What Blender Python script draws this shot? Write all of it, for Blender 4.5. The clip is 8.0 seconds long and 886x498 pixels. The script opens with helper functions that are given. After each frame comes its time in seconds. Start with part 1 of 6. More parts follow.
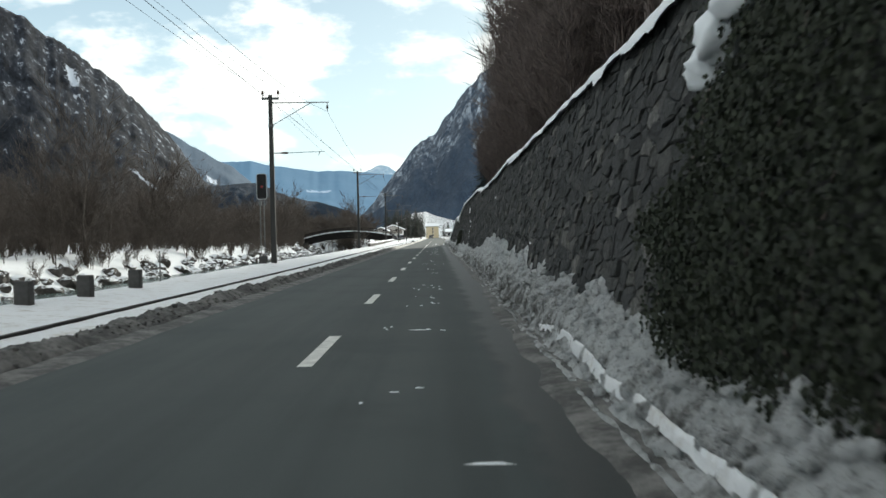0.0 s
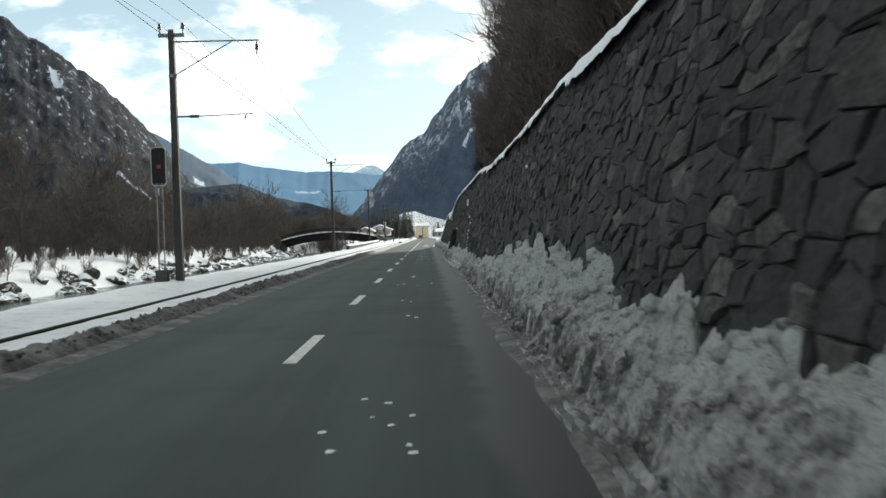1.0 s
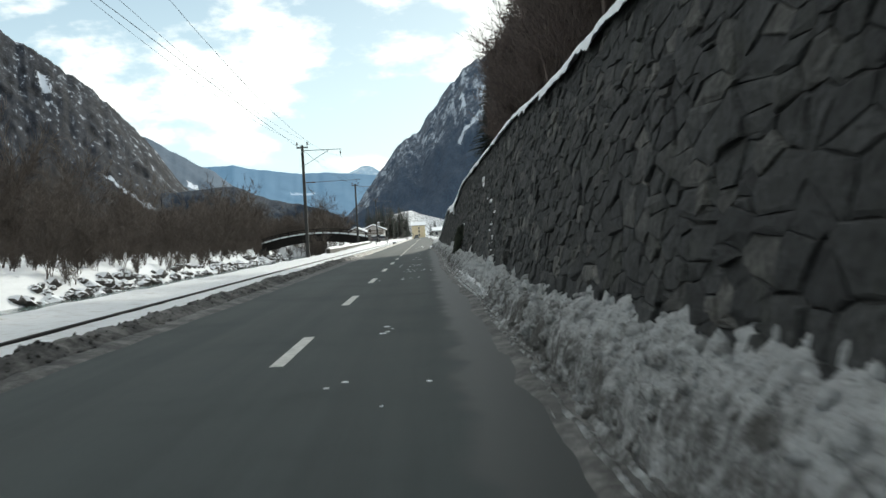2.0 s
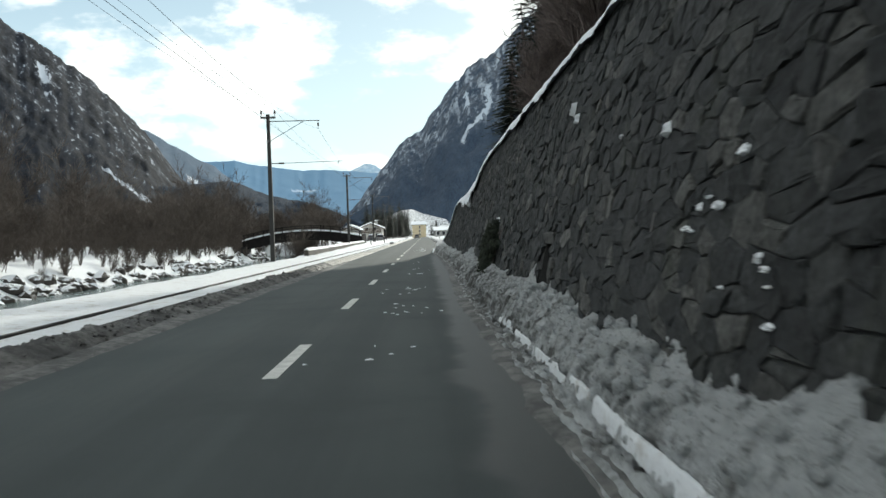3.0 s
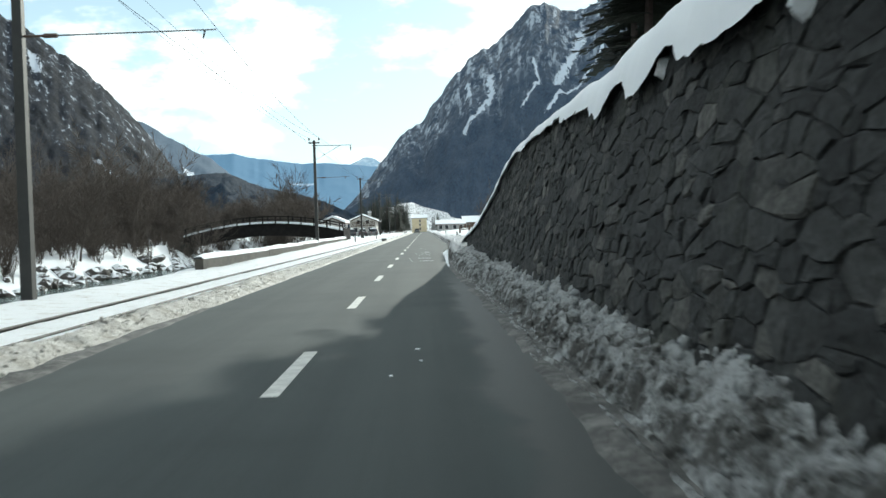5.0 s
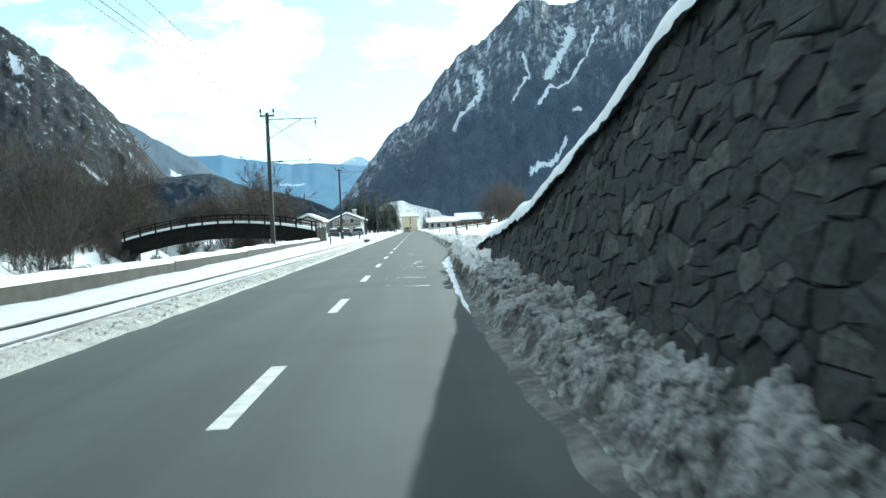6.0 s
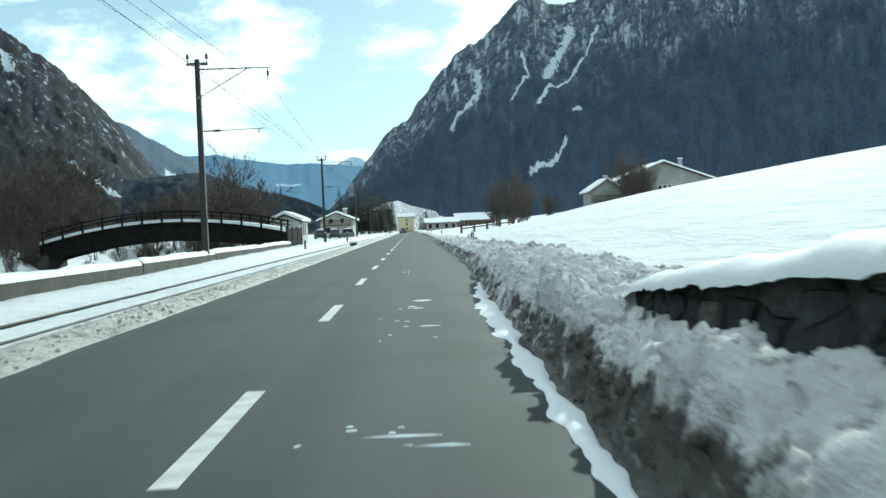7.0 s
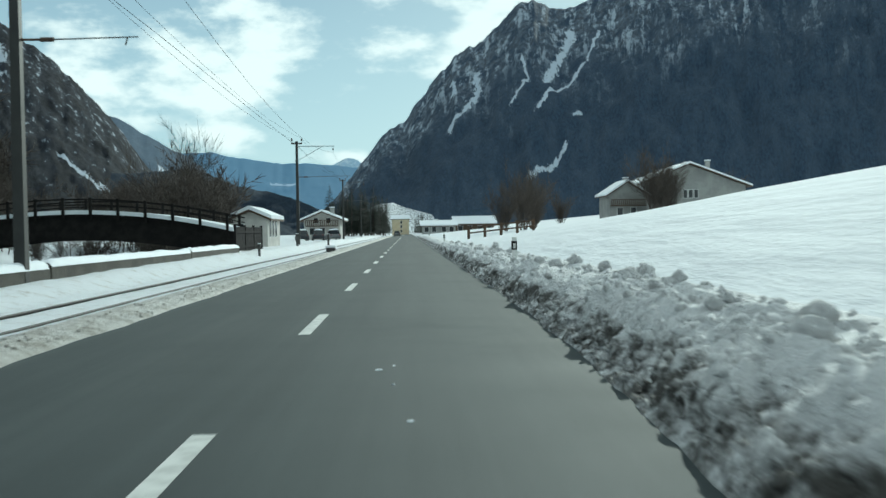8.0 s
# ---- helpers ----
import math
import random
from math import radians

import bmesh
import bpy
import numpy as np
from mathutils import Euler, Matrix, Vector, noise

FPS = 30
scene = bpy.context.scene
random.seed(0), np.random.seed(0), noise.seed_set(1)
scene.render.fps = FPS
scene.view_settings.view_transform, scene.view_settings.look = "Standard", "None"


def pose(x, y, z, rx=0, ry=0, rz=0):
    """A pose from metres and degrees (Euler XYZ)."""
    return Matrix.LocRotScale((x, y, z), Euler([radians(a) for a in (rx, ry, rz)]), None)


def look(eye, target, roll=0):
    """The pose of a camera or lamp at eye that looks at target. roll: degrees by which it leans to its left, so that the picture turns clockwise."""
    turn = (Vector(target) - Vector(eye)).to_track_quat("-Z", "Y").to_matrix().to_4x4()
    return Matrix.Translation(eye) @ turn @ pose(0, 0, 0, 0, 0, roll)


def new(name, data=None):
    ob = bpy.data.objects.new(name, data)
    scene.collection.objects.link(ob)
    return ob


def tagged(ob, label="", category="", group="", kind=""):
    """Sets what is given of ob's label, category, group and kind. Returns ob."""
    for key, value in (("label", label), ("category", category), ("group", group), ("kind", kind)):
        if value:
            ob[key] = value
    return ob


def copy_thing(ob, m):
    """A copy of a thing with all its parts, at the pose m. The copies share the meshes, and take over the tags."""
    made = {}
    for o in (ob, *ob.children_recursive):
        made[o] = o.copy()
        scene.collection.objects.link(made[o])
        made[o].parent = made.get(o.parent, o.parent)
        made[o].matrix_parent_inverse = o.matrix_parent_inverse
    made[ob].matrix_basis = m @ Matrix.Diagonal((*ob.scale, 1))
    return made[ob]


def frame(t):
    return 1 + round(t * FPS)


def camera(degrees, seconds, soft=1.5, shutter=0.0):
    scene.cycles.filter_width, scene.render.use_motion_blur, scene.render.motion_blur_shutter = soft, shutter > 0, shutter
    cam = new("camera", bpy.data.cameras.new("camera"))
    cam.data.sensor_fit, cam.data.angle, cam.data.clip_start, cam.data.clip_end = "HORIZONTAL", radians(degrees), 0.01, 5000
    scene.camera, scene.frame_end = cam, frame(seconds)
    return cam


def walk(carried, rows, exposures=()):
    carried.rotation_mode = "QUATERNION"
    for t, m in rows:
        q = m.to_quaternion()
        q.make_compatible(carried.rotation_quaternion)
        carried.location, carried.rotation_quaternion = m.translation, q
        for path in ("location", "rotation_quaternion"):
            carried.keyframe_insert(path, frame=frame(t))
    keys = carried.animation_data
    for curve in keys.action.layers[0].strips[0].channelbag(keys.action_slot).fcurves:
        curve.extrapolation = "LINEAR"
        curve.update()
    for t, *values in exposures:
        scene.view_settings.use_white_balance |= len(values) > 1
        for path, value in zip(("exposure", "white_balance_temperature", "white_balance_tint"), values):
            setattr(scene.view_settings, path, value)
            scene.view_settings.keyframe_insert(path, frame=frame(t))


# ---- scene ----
cam = camera(47.5, 8.0, soft=1.5, shutter=0.12)
PATH = [
    (0, (1.314, -12.723, 1.243), (1.325, -10.724, 1.216), -1.3),
    (0.5, (1.38, -4.548, 1.246), (1.401, -2.548, 1.22), -1.8),
    (1, (1.491, 4.462, 1.295), (1.521, 6.462, 1.267), -1.9),
    (1.5, (1.586, 13.447, 1.252), (1.62, 15.446, 1.222), -3.2),
    (3, (1.526, 41.413, 1.327), (1.561, 43.413, 1.297), -1.9),
    (3.5, (1.41, 50.631, 1.329), (1.437, 52.63, 1.293), -1.0),
    (4, (1.314, 60.405, 1.325), (1.339, 62.404, 1.287), -0.7),
    (4.5, (1.274, 69.504, 1.324), (1.301, 71.503, 1.285), -1.1),
    (6, (1.354, 98.437, 1.259), (1.406, 100.436, 1.214), -2.6),
    (6.5, (1.296, 108.068, 1.222), (1.352, 110.067, 1.178), -2.6),
    (7, (1.286, 118.025, 1.236), (1.345, 120.023, 1.193), -2.4),
    (7.5, (1.319, 127.169, 1.265), (1.379, 129.167, 1.225), -2.3),
    (8, (1.265, 137.798, 1.228), (1.336, 139.796, 1.192), -1.0),
]
EXPOSURES = [(0.0, -0.56, 6680, 3), (4.5, -0.48, 6560, 1), (6.0, -0.12, 5750, -10), (7.0, -0.62, 5850, -12), (8.0, -1.08, 5900, -12)]
walk(cam, [(t, look(eye, target, roll)) for t, eye, target, roll in PATH], EXPOSURES)

# ---- world, sun, exposure ----
SUN_AZ, SUN_EL = 18.7, 19.5
world = bpy.data.worlds.new("sky")
scene.world = world
world.use_nodes = True
wn, wl = world.node_tree.nodes, world.node_tree.links
wn.clear()
sky = wn.new("ShaderNodeTexSky")
sky.sky_type, sky.sun_disc = "NISHITA", False
sky.sun_elevation, sky.sun_rotation = radians(SUN_EL), radians(SUN_AZ)
sky.air_density, sky.dust_density, sky.ozone_density = 1.0, 0.35, 1.4
gain = wn.new("ShaderNodeMix")
gain.data_type, gain.blend_type = "RGBA", "MULTIPLY"
gain.inputs[0].default_value = 1.0
gain.inputs[7].default_value = (0.9, 0.96, 1.0, 1)
wl.new(sky.outputs[0], gain.inputs[6])
coord = wn.new("ShaderNodeTexCoord")
squash = wn.new("ShaderNodeMapping")
squash.inputs["Scale"].default_value = (1.0, 1.0, 2.1)
wl.new(coord.outputs["Generated"], squash.inputs[0])
cloud = wn.new("ShaderNodeTexNoise")
cloud.inputs["Scale"].default_value, cloud.inputs["Detail"].default_value = 5.2, 9.0
cloud.inputs["Roughness"].default_value = 0.56
wl.new(squash.outputs[0], cloud.inputs["Vector"])
cover = wn.new("ShaderNodeMapRange")
cover.interpolation_type = "SMOOTHSTEP"
cover.inputs[1].default_value, cover.inputs[2].default_value = 0.45, 0.55
wl.new(cloud.outputs[0], cover.inputs[0])
veil = wn.new("ShaderNodeMix")
veil.data_type = "RGBA"
veil.inputs[7].default_value = (16.0, 16.3, 16.6, 1)
wl.new(cover.outputs[0], veil.inputs[0])
split = wn.new("ShaderNodeSeparateXYZ")
wl.new(coord.outputs["Generated"], split.inputs[0])
low = wn.new("ShaderNodeMapRange")
low.inputs[1].default_value, low.inputs[2].default_value = 0.42, 0.05
low.inputs[3].default_value, low.inputs[4].default_value = 0.0, 0.75
wl.new(split.outputs[2], low.inputs[0])
haze = wn.new("ShaderNodeMix")
haze.data_type = "RGBA"
haze.inputs[7].default_value = (10.5, 12.9, 14.7, 1)
wl.new(low.outputs[0], haze.inputs[0])
back = wn.new("ShaderNodeBackground")
back.inputs[1].default_value = 0.13
wl.new(gain.outputs[2], haze.inputs[6])
wl.new(haze.outputs[2], veil.inputs[6])
wl.new(veil.outputs[2], back.inputs[0])
wout = wn.new("ShaderNodeOutputWorld")
wl.new(back.outputs[0], wout.inputs[0])

sun_data = bpy.data.lights.new("sun", "SUN")
sun_data.energy, sun_data.angle, sun_data.color = 5.0, radians(0.53), (1.0, 0.965, 0.91)
sun_az, sun_el = radians(SUN_AZ), radians(SUN_EL)
sun = new("sun", sun_data)
sun.matrix_world = look((math.sin(sun_az) * math.cos(sun_el) * 50, math.cos(sun_az) * math.cos(sun_el) * 50, math.sin(sun_el) * 50), (0, 0, 0))


# ---- materials ----
def shader(name, base, rough=0.8, metal=0.0, spec=0.5):
    m = bpy.data.materials.new(name)
    m.use_nodes = True
    n, l = m.node_tree.nodes, m.node_tree.links
    b = n["Principled BSDF"]
    b.inputs["Base Color"].default_value = (*base, 1)
    b.inputs["Roughness"].default_value, b.inputs["Metallic"].default_value = rough, metal
    b.inputs["Specular IOR Level"].default_value = spec
    return m, n, l, b


def tex(n, l, scale, detail=6.0, rough=0.6, stretch=None, uv=False):
    co = n.new("ShaderNodeTexCoord")
    t = n.new("ShaderNodeTexNoise")
    t.inputs["Scale"].default_value, t.inputs["Detail"].default_value, t.inputs["Roughness"].default_value = scale, detail, rough
    src = co.outputs["UV"] if uv else co.outputs["Object"]
    if stretch:
        mp = n.new("ShaderNodeMapping")
        mp.inputs["Scale"].default_value = stretch
        l.new(src, mp.inputs[0])
        src = mp.outputs[0]
    l.new(src, t.inputs["Vector"])
    return t.outputs[0]


def ramp(n, l, fac, stops):
    r = n.new("ShaderNodeValToRGB")
    while len(r.color_ramp.elements) < len(stops):
        r.color_ramp.elements.new(0.5)
    for e, (p, c) in zip(r.color_ramp.elements, stops):
        e.position, e.color = p, (*c, 1) if len(c) == 3 else c
    l.new(fac, r.inputs[0])
    return r.outputs[0]


def grey(n, l, fac, a, b):
    r = n.new("ShaderNodeMapRange")
    r.interpolation_type = "SMOOTHSTEP"
    r.inputs[1].default_value, r.inputs[2].default_value = a, b
    l.new(fac, r.inputs[0])
    return r.outputs[0]


def blend(n, l, fac, a, b, kind="MIX"):
    m = n.new("ShaderNodeMix")
    m.data_type, m.blend_type = "RGBA", kind
    for sock, v in ((m.inputs[0], fac), (m.inputs[6], a), (m.inputs[7], b)):
        if isinstance(v, (int, float)):
            sock.default_value = v
        elif isinstance(v, tuple):
            sock.default_value = (*v, 1)
        else:
            l.new(v, sock)
    return m.outputs[2]


def maths(n, l, op, a, b):
    m = n.new("ShaderNodeMath")
    m.operation = op
    for sock, v in ((m.inputs[0], a), (m.inputs[1], b)):
        if isinstance(v, (int, float)):
            sock.default_value = v
        else:
            l.new(v, sock)
    return m.outputs[0]


def bump(n, l, b, height, strength, dist):
    k = n.new("ShaderNodeBump")
    k.inputs["Strength"].default_value, k.inputs["Distance"].default_value = strength, dist
    l.new(height, k.inputs["Height"])
    l.new(k.outputs[0], b.inputs["Normal"])


def up_facing(n, l):
    g = n.new("ShaderNodeNewGeometry")
    s = n.new("ShaderNodeSeparateXYZ")
    l.new(g.outputs["Normal"], s.inputs[0])
    return s.outputs[2]


def place(n, l, axis):
    g = n.new("ShaderNodeNewGeometry")
    s = n.new("ShaderNodeSeparateXYZ")
    l.new(g.outputs["Position"], s.inputs[0])
    return s.outputs[axis]


def mat_snow(name, white=(0.84, 0.87, 0.9), dirt=(0.33, 0.31, 0.28), lo=0.5, hi=0.75, scale=1.4, relief=0.5, fine=14.0, speck=0.0, foot_grime_shade=None, fresh=None):
    m, n, l, b = shader(name, white, 0.7, spec=0.3)
    big, small = tex(n, l, scale, 8, 0.65), tex(n, l, fine, 6, 0.7)
    grime = maths(n, l, "ADD", maths(n, l, "MULTIPLY", big, 0.65), maths(n, l, "MULTIPLY", small, 0.35))
    if foot_grime_shade:
        # road dirt thrown from below, on ploughed_snow also painted shade, fading towards the crest
        rise = grey(n, l, place(n, l, 2), foot_grime_shade[0], foot_grime_shade[1])
        grime = maths(n, l, "ADD", grime, maths(n, l, "SUBTRACT", 0.05, maths(n, l, "MULTIPLY", rise, foot_grime_shade[2])))
    if fresh:
        # stretches with less grime; on ploughed_snow a darker one holds the wall's painted shade
        clean = grey(n, l, place(n, l, 1), fresh[0], fresh[1])
        late = maths(n, l, "MULTIPLY", grey(n, l, place(n, l, 1), 40.0, 44.0), grey(n, l, place(n, l, 1), 55.0, 49.0))
        grime = maths(n, l, "SUBTRACT", grime, maths(n, l, "MULTIPLY", maths(n, l, "ADD", clean, late), fresh[2]))
    col = blend(n, l, grey(n, l, grime, lo, hi), white, dirt)
    if speck:
        grit = tex(n, l, 38.0, 4, 0.6)
        col = blend(n, l, maths(n, l, "MULTIPLY", grey(n, l, grit, 0.56, 0.68), speck), col, tuple(v * 0.5 for v in dirt))
    l.new(col, b.inputs["Base Color"])
    clump = maths(n, l, "ADD", small, maths(n, l, "MULTIPLY", tex(n, l, fine * 3, 4, 0.7), 0.4))
    bump(n, l, b, clump, relief, 0.05 + 0.07 * (speck > 0))
    return m


def mat_two(name, a, c, rough=0.85, scale=6.0, fine=40.0, relief=0.4, dist=0.02, metal=0.0, vary=0.0):
    m, n, l, b = shader(name, a, rough, metal)
    f = tex(n, l, scale, 8, 0.65)
    col = blend(n, l, grey(n, l, f, 0.35, 0.65), a, c)
    if vary:
        info = n.new("ShaderNodeObjectInfo")
        geo = n.new("ShaderNodeNewGeometry")
        r = maths(n, l, "FRACT", maths(n, l, "ADD", info.outputs["Random"], geo.outputs["Random Per Island"]), 0)
        k = n.new("ShaderNodeMapRange")
        k.inputs[3].default_value, k.inputs[4].default_value = 1 - vary, 1 + vary
        l.new(r, k.inputs[0])
        hsv = n.new("ShaderNodeHueSaturation")
        l.new(k.outputs[0], hsv.inputs["Value"])
        l.new(col, hsv.inputs["Color"])
        col = hsv.outputs[0]
    l.new(col, b.inputs["Base Color"])
    bump(n, l, b, tex(n, l, fine, 6, 0.7), relief, dist)
    return m


def mat_asphalt():
    m, n, l, b = shader("asphalt", (0.06, 0.06, 0.06), 0.8, spec=0.22)
    long = tex(n, l, 1.0, 5, 0.6, (1.6, 0.03, 1.0))
    spots, grain = tex(n, l, 0.35, 6, 0.6), tex(n, l, 90.0, 3, 0.7)
    col = blend(n, l, grey(n, l, long, 0.35, 0.65), (0.034, 0.043, 0.0435), (0.052, 0.064, 0.064))
    col = blend(n, l, grey(n, l, spots, 0.5, 0.75), col, (0.031, 0.0385, 0.0395))
    col = blend(n, l, 0.35, col, ramp(n, l, grain, [(0.3, (0.022, 0.027, 0.028)), (0.7, (0.085, 0.101, 0.102))]), "MIX")
    # meltwater soaks the edge of the asphalt below the bank
    drift = maths(n, l, "ADD", place(n, l, 0), maths(n, l, "MULTIPLY", maths(n, l, "SUBTRACT", tex(n, l, 1.0, 5, 0.6, (0.5, 0.5, 1.0)), 0.5), 0.9))
    wet = maths(n, l, "MULTIPLY", grey(n, l, drift, 1.72, 1.95), grey(n, l, place(n, l, 1), 112.0, 100.0))
    col = blend(n, l, wet, col, tuple(0.56 * v for v in (0.048, 0.056, 0.057)))
    # a paler worn band along the middle of each lane
    lane = maths(n, l, "ABSOLUTE", maths(n, l, "SUBTRACT", maths(n, l, "ABSOLUTE", place(n, l, 0), 0), 1.1), 0)
    col = blend(n, l, maths(n, l, "MULTIPLY", grey(n, l, lane, 0.5, 0.1), maths(n, l, "MULTIPLY", long, 0.3)), col, (0.075, 0.084, 0.083))
    l.new(col, b.inputs["Base Color"])
    dry = ramp(n, l, spots, [(0.3, (0.74,) * 3), (0.75, (0.82,) * 3)])
    l.new(blend(n, l, wet, dry, (0.55, 0.55, 0.55)), b.inputs["Roughness"])
    bump(n, l, b, grain, 0.25, 0.006)
    return m


def mat_stone(name, dark=(0.0135, 0.015, 0.016), light=(0.037, 0.0395, 0.0395)):
    m, n, l, b = shader(name, dark, 0.85)
    info, geo = n.new("ShaderNodeObjectInfo"), n.new("ShaderNodeNewGeometry")
    r = maths(n, l, "FRACT", maths(n, l, "ADD", info.outputs["Random"], geo.outputs["Random Per Island"]), 0)
    tone = ramp(n, l, r, [(0.0, dark), (0.4, tuple((p + q) / 2 for p, q in zip(dark, light))), (0.75, light), (0.9, (0.062, 0.062, 0.058)), (1.0, (0.115, 0.113, 0.105))])
    stain, grain = tex(n, l, 1.3, 8, 0.7), tex(n, l, 16.0, 8, 0.75)
    tone = blend(n, l, grey(n, l, stain, 0.5, 0.75), tone, (0.042, 0.046, 0.036))
    tone = blend(n, l, 0.8, tone, ramp(n, l, grain, [(0.36, (0.15,) * 3), (0.64, (2.0,) * 3)]), "MULTIPLY")
    tone = blend(n, l, 0.6, tone, ramp(n, l, tex(n, l, 4.5, 6, 0.65), [(0.35, (0.45,) * 3), (0.65, (1.4,) * 3)]), "MULTIPLY")
    flake = maths(n, l, "MULTIPLY", grey(n, l, tex(n, l, 9.0, 8, 0.8), 0.6, 0.68), 0.7)
    tone = blend(n, l, flake, tone, (0.12, 0.122, 0.118))
    l.new(tone, b.inputs["Base Color"])
    relief = maths(n, l, "ADD", grain, maths(n, l, "MULTIPLY", tex(n, l, 6.0, 6, 0.7), 1.6))
    bump(n, l, b, relief, 1.0, 0.035)
    return m


def mat_snowy_rock(name, rock=(0.14, 0.13, 0.125), edge=0.45):
    m, n, l, b = shader(name, rock, 0.85)
    f = tex(n, l, 3.0, 7, 0.7)
    top = maths(n, l, "ADD", up_facing(n, l), maths(n, l, "MULTIPLY", maths(n, l, "SUBTRACT", f, 0.5), 1.2))
    stone = blend(n, l, grey(n, l, f, 0.35, 0.7), rock, tuple(v * 0.55 for v in rock))
    l.new(blend(n, l, grey(n, l, top, edge, edge + 0.18), stone, (0.84, 0.87, 0.9)), b.inputs["Base Color"])
    bump(n, l, b, tex(n, l, 9.0, 7, 0.7), 0.6, 0.1)
    return m


def mat_mountain(name, wood, rock, aspect=3.0, rock_v=None, lo=0.6, hi=0.66, snow=(0.62, 0.68, 0.76), contrast=1.0, relief=0.4, lanes=(), stretch=0.7, ribs=0.0):
    """Wooded slope with crags above rock_v, specks of snow between the trees and snow-filled chutes.
    The map's v runs up the slope; lanes are (u0, v0, u1, v1, width)."""
    m, n, l, b = shader(name, wood, 0.95, spec=0.1)
    fine = tex(n, l, 1.0, 7, 0.72, (95 * aspect, 95, 1), uv=True)
    mid = tex(n, l, 1.0, 7, 0.68, (15 * aspect, 15, 1), uv=True)
    big = tex(n, l, 1.0, 5, 0.6, (4 * aspect, 4, 1), uv=True)
    speck = tex(n, l, 1.0, 7, 0.72, (42 * aspect, 42 * stretch, 1), uv=True)
    col = blend(n, l, grey(n, l, fine, 0.34, 0.66), tuple(v * (1 - 0.6 * contrast) for v in wood), tuple(v * (1 + 0.6 * contrast) for v in wood))
    col = blend(n, l, maths(n, l, "MULTIPLY", grey(n, l, mid, 0.42, 0.62), 0.6 * contrast), col, tuple((p + q) / 2 for p, q in zip(wood, rock)))
    lift = 0.5
    if rock_v:
        co = n.new("ShaderNodeTexCoord")
        part_v = n.new("ShaderNodeSeparateXYZ")
        l.new(co.outputs["UV"], part_v.inputs[0])
        h = maths(n, l, "ADD", part_v.outputs[1], maths(n, l, "MULTIPLY", maths(n, l, "SUBTRACT", big, 0.5), 0.9))
        crag = blend(n, l, grey(n, l, speck, 0.38, 0.62), tuple(v * 0.45 for v in rock), rock)
        lift = grey(n, l, h, rock_v[0], rock_v[1])
        col = blend(n, l, maths(n, l, "MULTIPLY", lift, grey(n, l, mid, 0.38, 0.56)), col, crag)
    patch = maths(n, l, "ADD", maths(n, l, "MULTIPLY", speck, 0.55), maths(n, l, "MULTIPLY", mid, 0.45))
    patch = maths(n, l, "ADD", patch, maths(n, l, "MULTIPLY", lift, 0.045))
    col = blend(n, l, grey(n, l, patch, lo, hi), col, snow)
    if ribs:
        # snow lying in the narrow gullies between the ribs of the upper crags
        gully = tex(n, l, 1.0, 8, 0.62, (26 * aspect, 7, 1), uv=True)
        veins = maths(n, l, "ADD", maths(n, l, "MULTIPLY", gully, 0.6), maths(n, l, "MULTIPLY", speck, 0.4))
        col = blend(n, l, maths(n, l, "MULTIPLY", maths(n, l, "MULTIPLY", grey(n, l, veins, 0.5, 0.6), lift), ribs), col, snow)
    for u0, v0, u1, v1, width in lanes:
        dx, dy = (u1 - u0) * aspect, v1 - v0
        co = n.new("ShaderNodeTexCoord")
        iso, turn = n.new("ShaderNodeMapping"), n.new("ShaderNodeMapping")
        iso.inputs["Scale"].default_value = (aspect, 1, 1)
        turn.vector_type = "TEXTURE"
        turn.inputs["Location"].default_value = (u0 * aspect, v0, 0)
        turn.inputs["Rotation"].default_value = (0, 0, math.atan2(dy, dx))
        turn.inputs["Scale"].default_value = (math.hypot(dx, dy), width, 1)
        l.new(co.outputs["UV"], iso.inputs[0])
        l.new(iso.outputs[0], turn.inputs[0])
        xyz = n.new("ShaderNodeSeparateXYZ")
        l.new(turn.outputs[0], xyz.inputs[0])
        wander = maths(n, l, "ADD", maths(n, l, "MULTIPLY", maths(n, l, "SUBTRACT", mid, 0.5), 4.0), maths(n, l, "MULTIPLY", maths(n, l, "SUBTRACT", speck, 0.5), 5.0))
        off = maths(n, l, "ABSOLUTE", maths(n, l, "ADD", xyz.outputs[1], wander), 0)
        ends = maths(n, l, "ABSOLUTE", maths(n, l, "SUBTRACT", maths(n, l, "ADD", xyz.outputs[0], maths(n, l, "MULTIPLY", maths(n, l, "SUBTRACT", speck, 0.5), 0.8)), 0.5), 0)
        mask = maths(n, l, "MULTIPLY", grey(n, l, off, 1.0, 0.6), grey(n, l, ends, 0.53, 0.44))
        col = blend(n, l, mask, col, snow)
    l.new(col, b.inputs["Base Color"])
    if relief:
        bump(n, l, b, fine, relief, 3.0)
    return m


M_ASPHALT = mat_asphalt()
M_PAINT = mat_two("road_paint", (0.72, 0.72, 0.68), (0.5, 0.5, 0.47), 0.7, 5.0, 60.0, 0.3, 0.004)
M_SLUSH = mat_snow("dirty_snow", (0.62, 0.64, 0.645), (0.13, 0.128, 0.12), 0.42, 0.62, 2.6, 1.0, 13.0, 0.6, foot_grime_shade=(0.15, 0.8, 0.14), fresh=(2.0, -5.0, 0.09))
# darker foot and stretch before y 130 carry shade in the colour
M_BANK = mat_snow("ploughed_snow", (0.84, 0.84, 0.84), (0.12, 0.114, 0.105), 0.44, 0.61, 2.6, 0.7, 12.0, 0.3, foot_grime_shade=(0.24, 0.55, 0.3), fresh=(133.0, 125.0, -0.1))
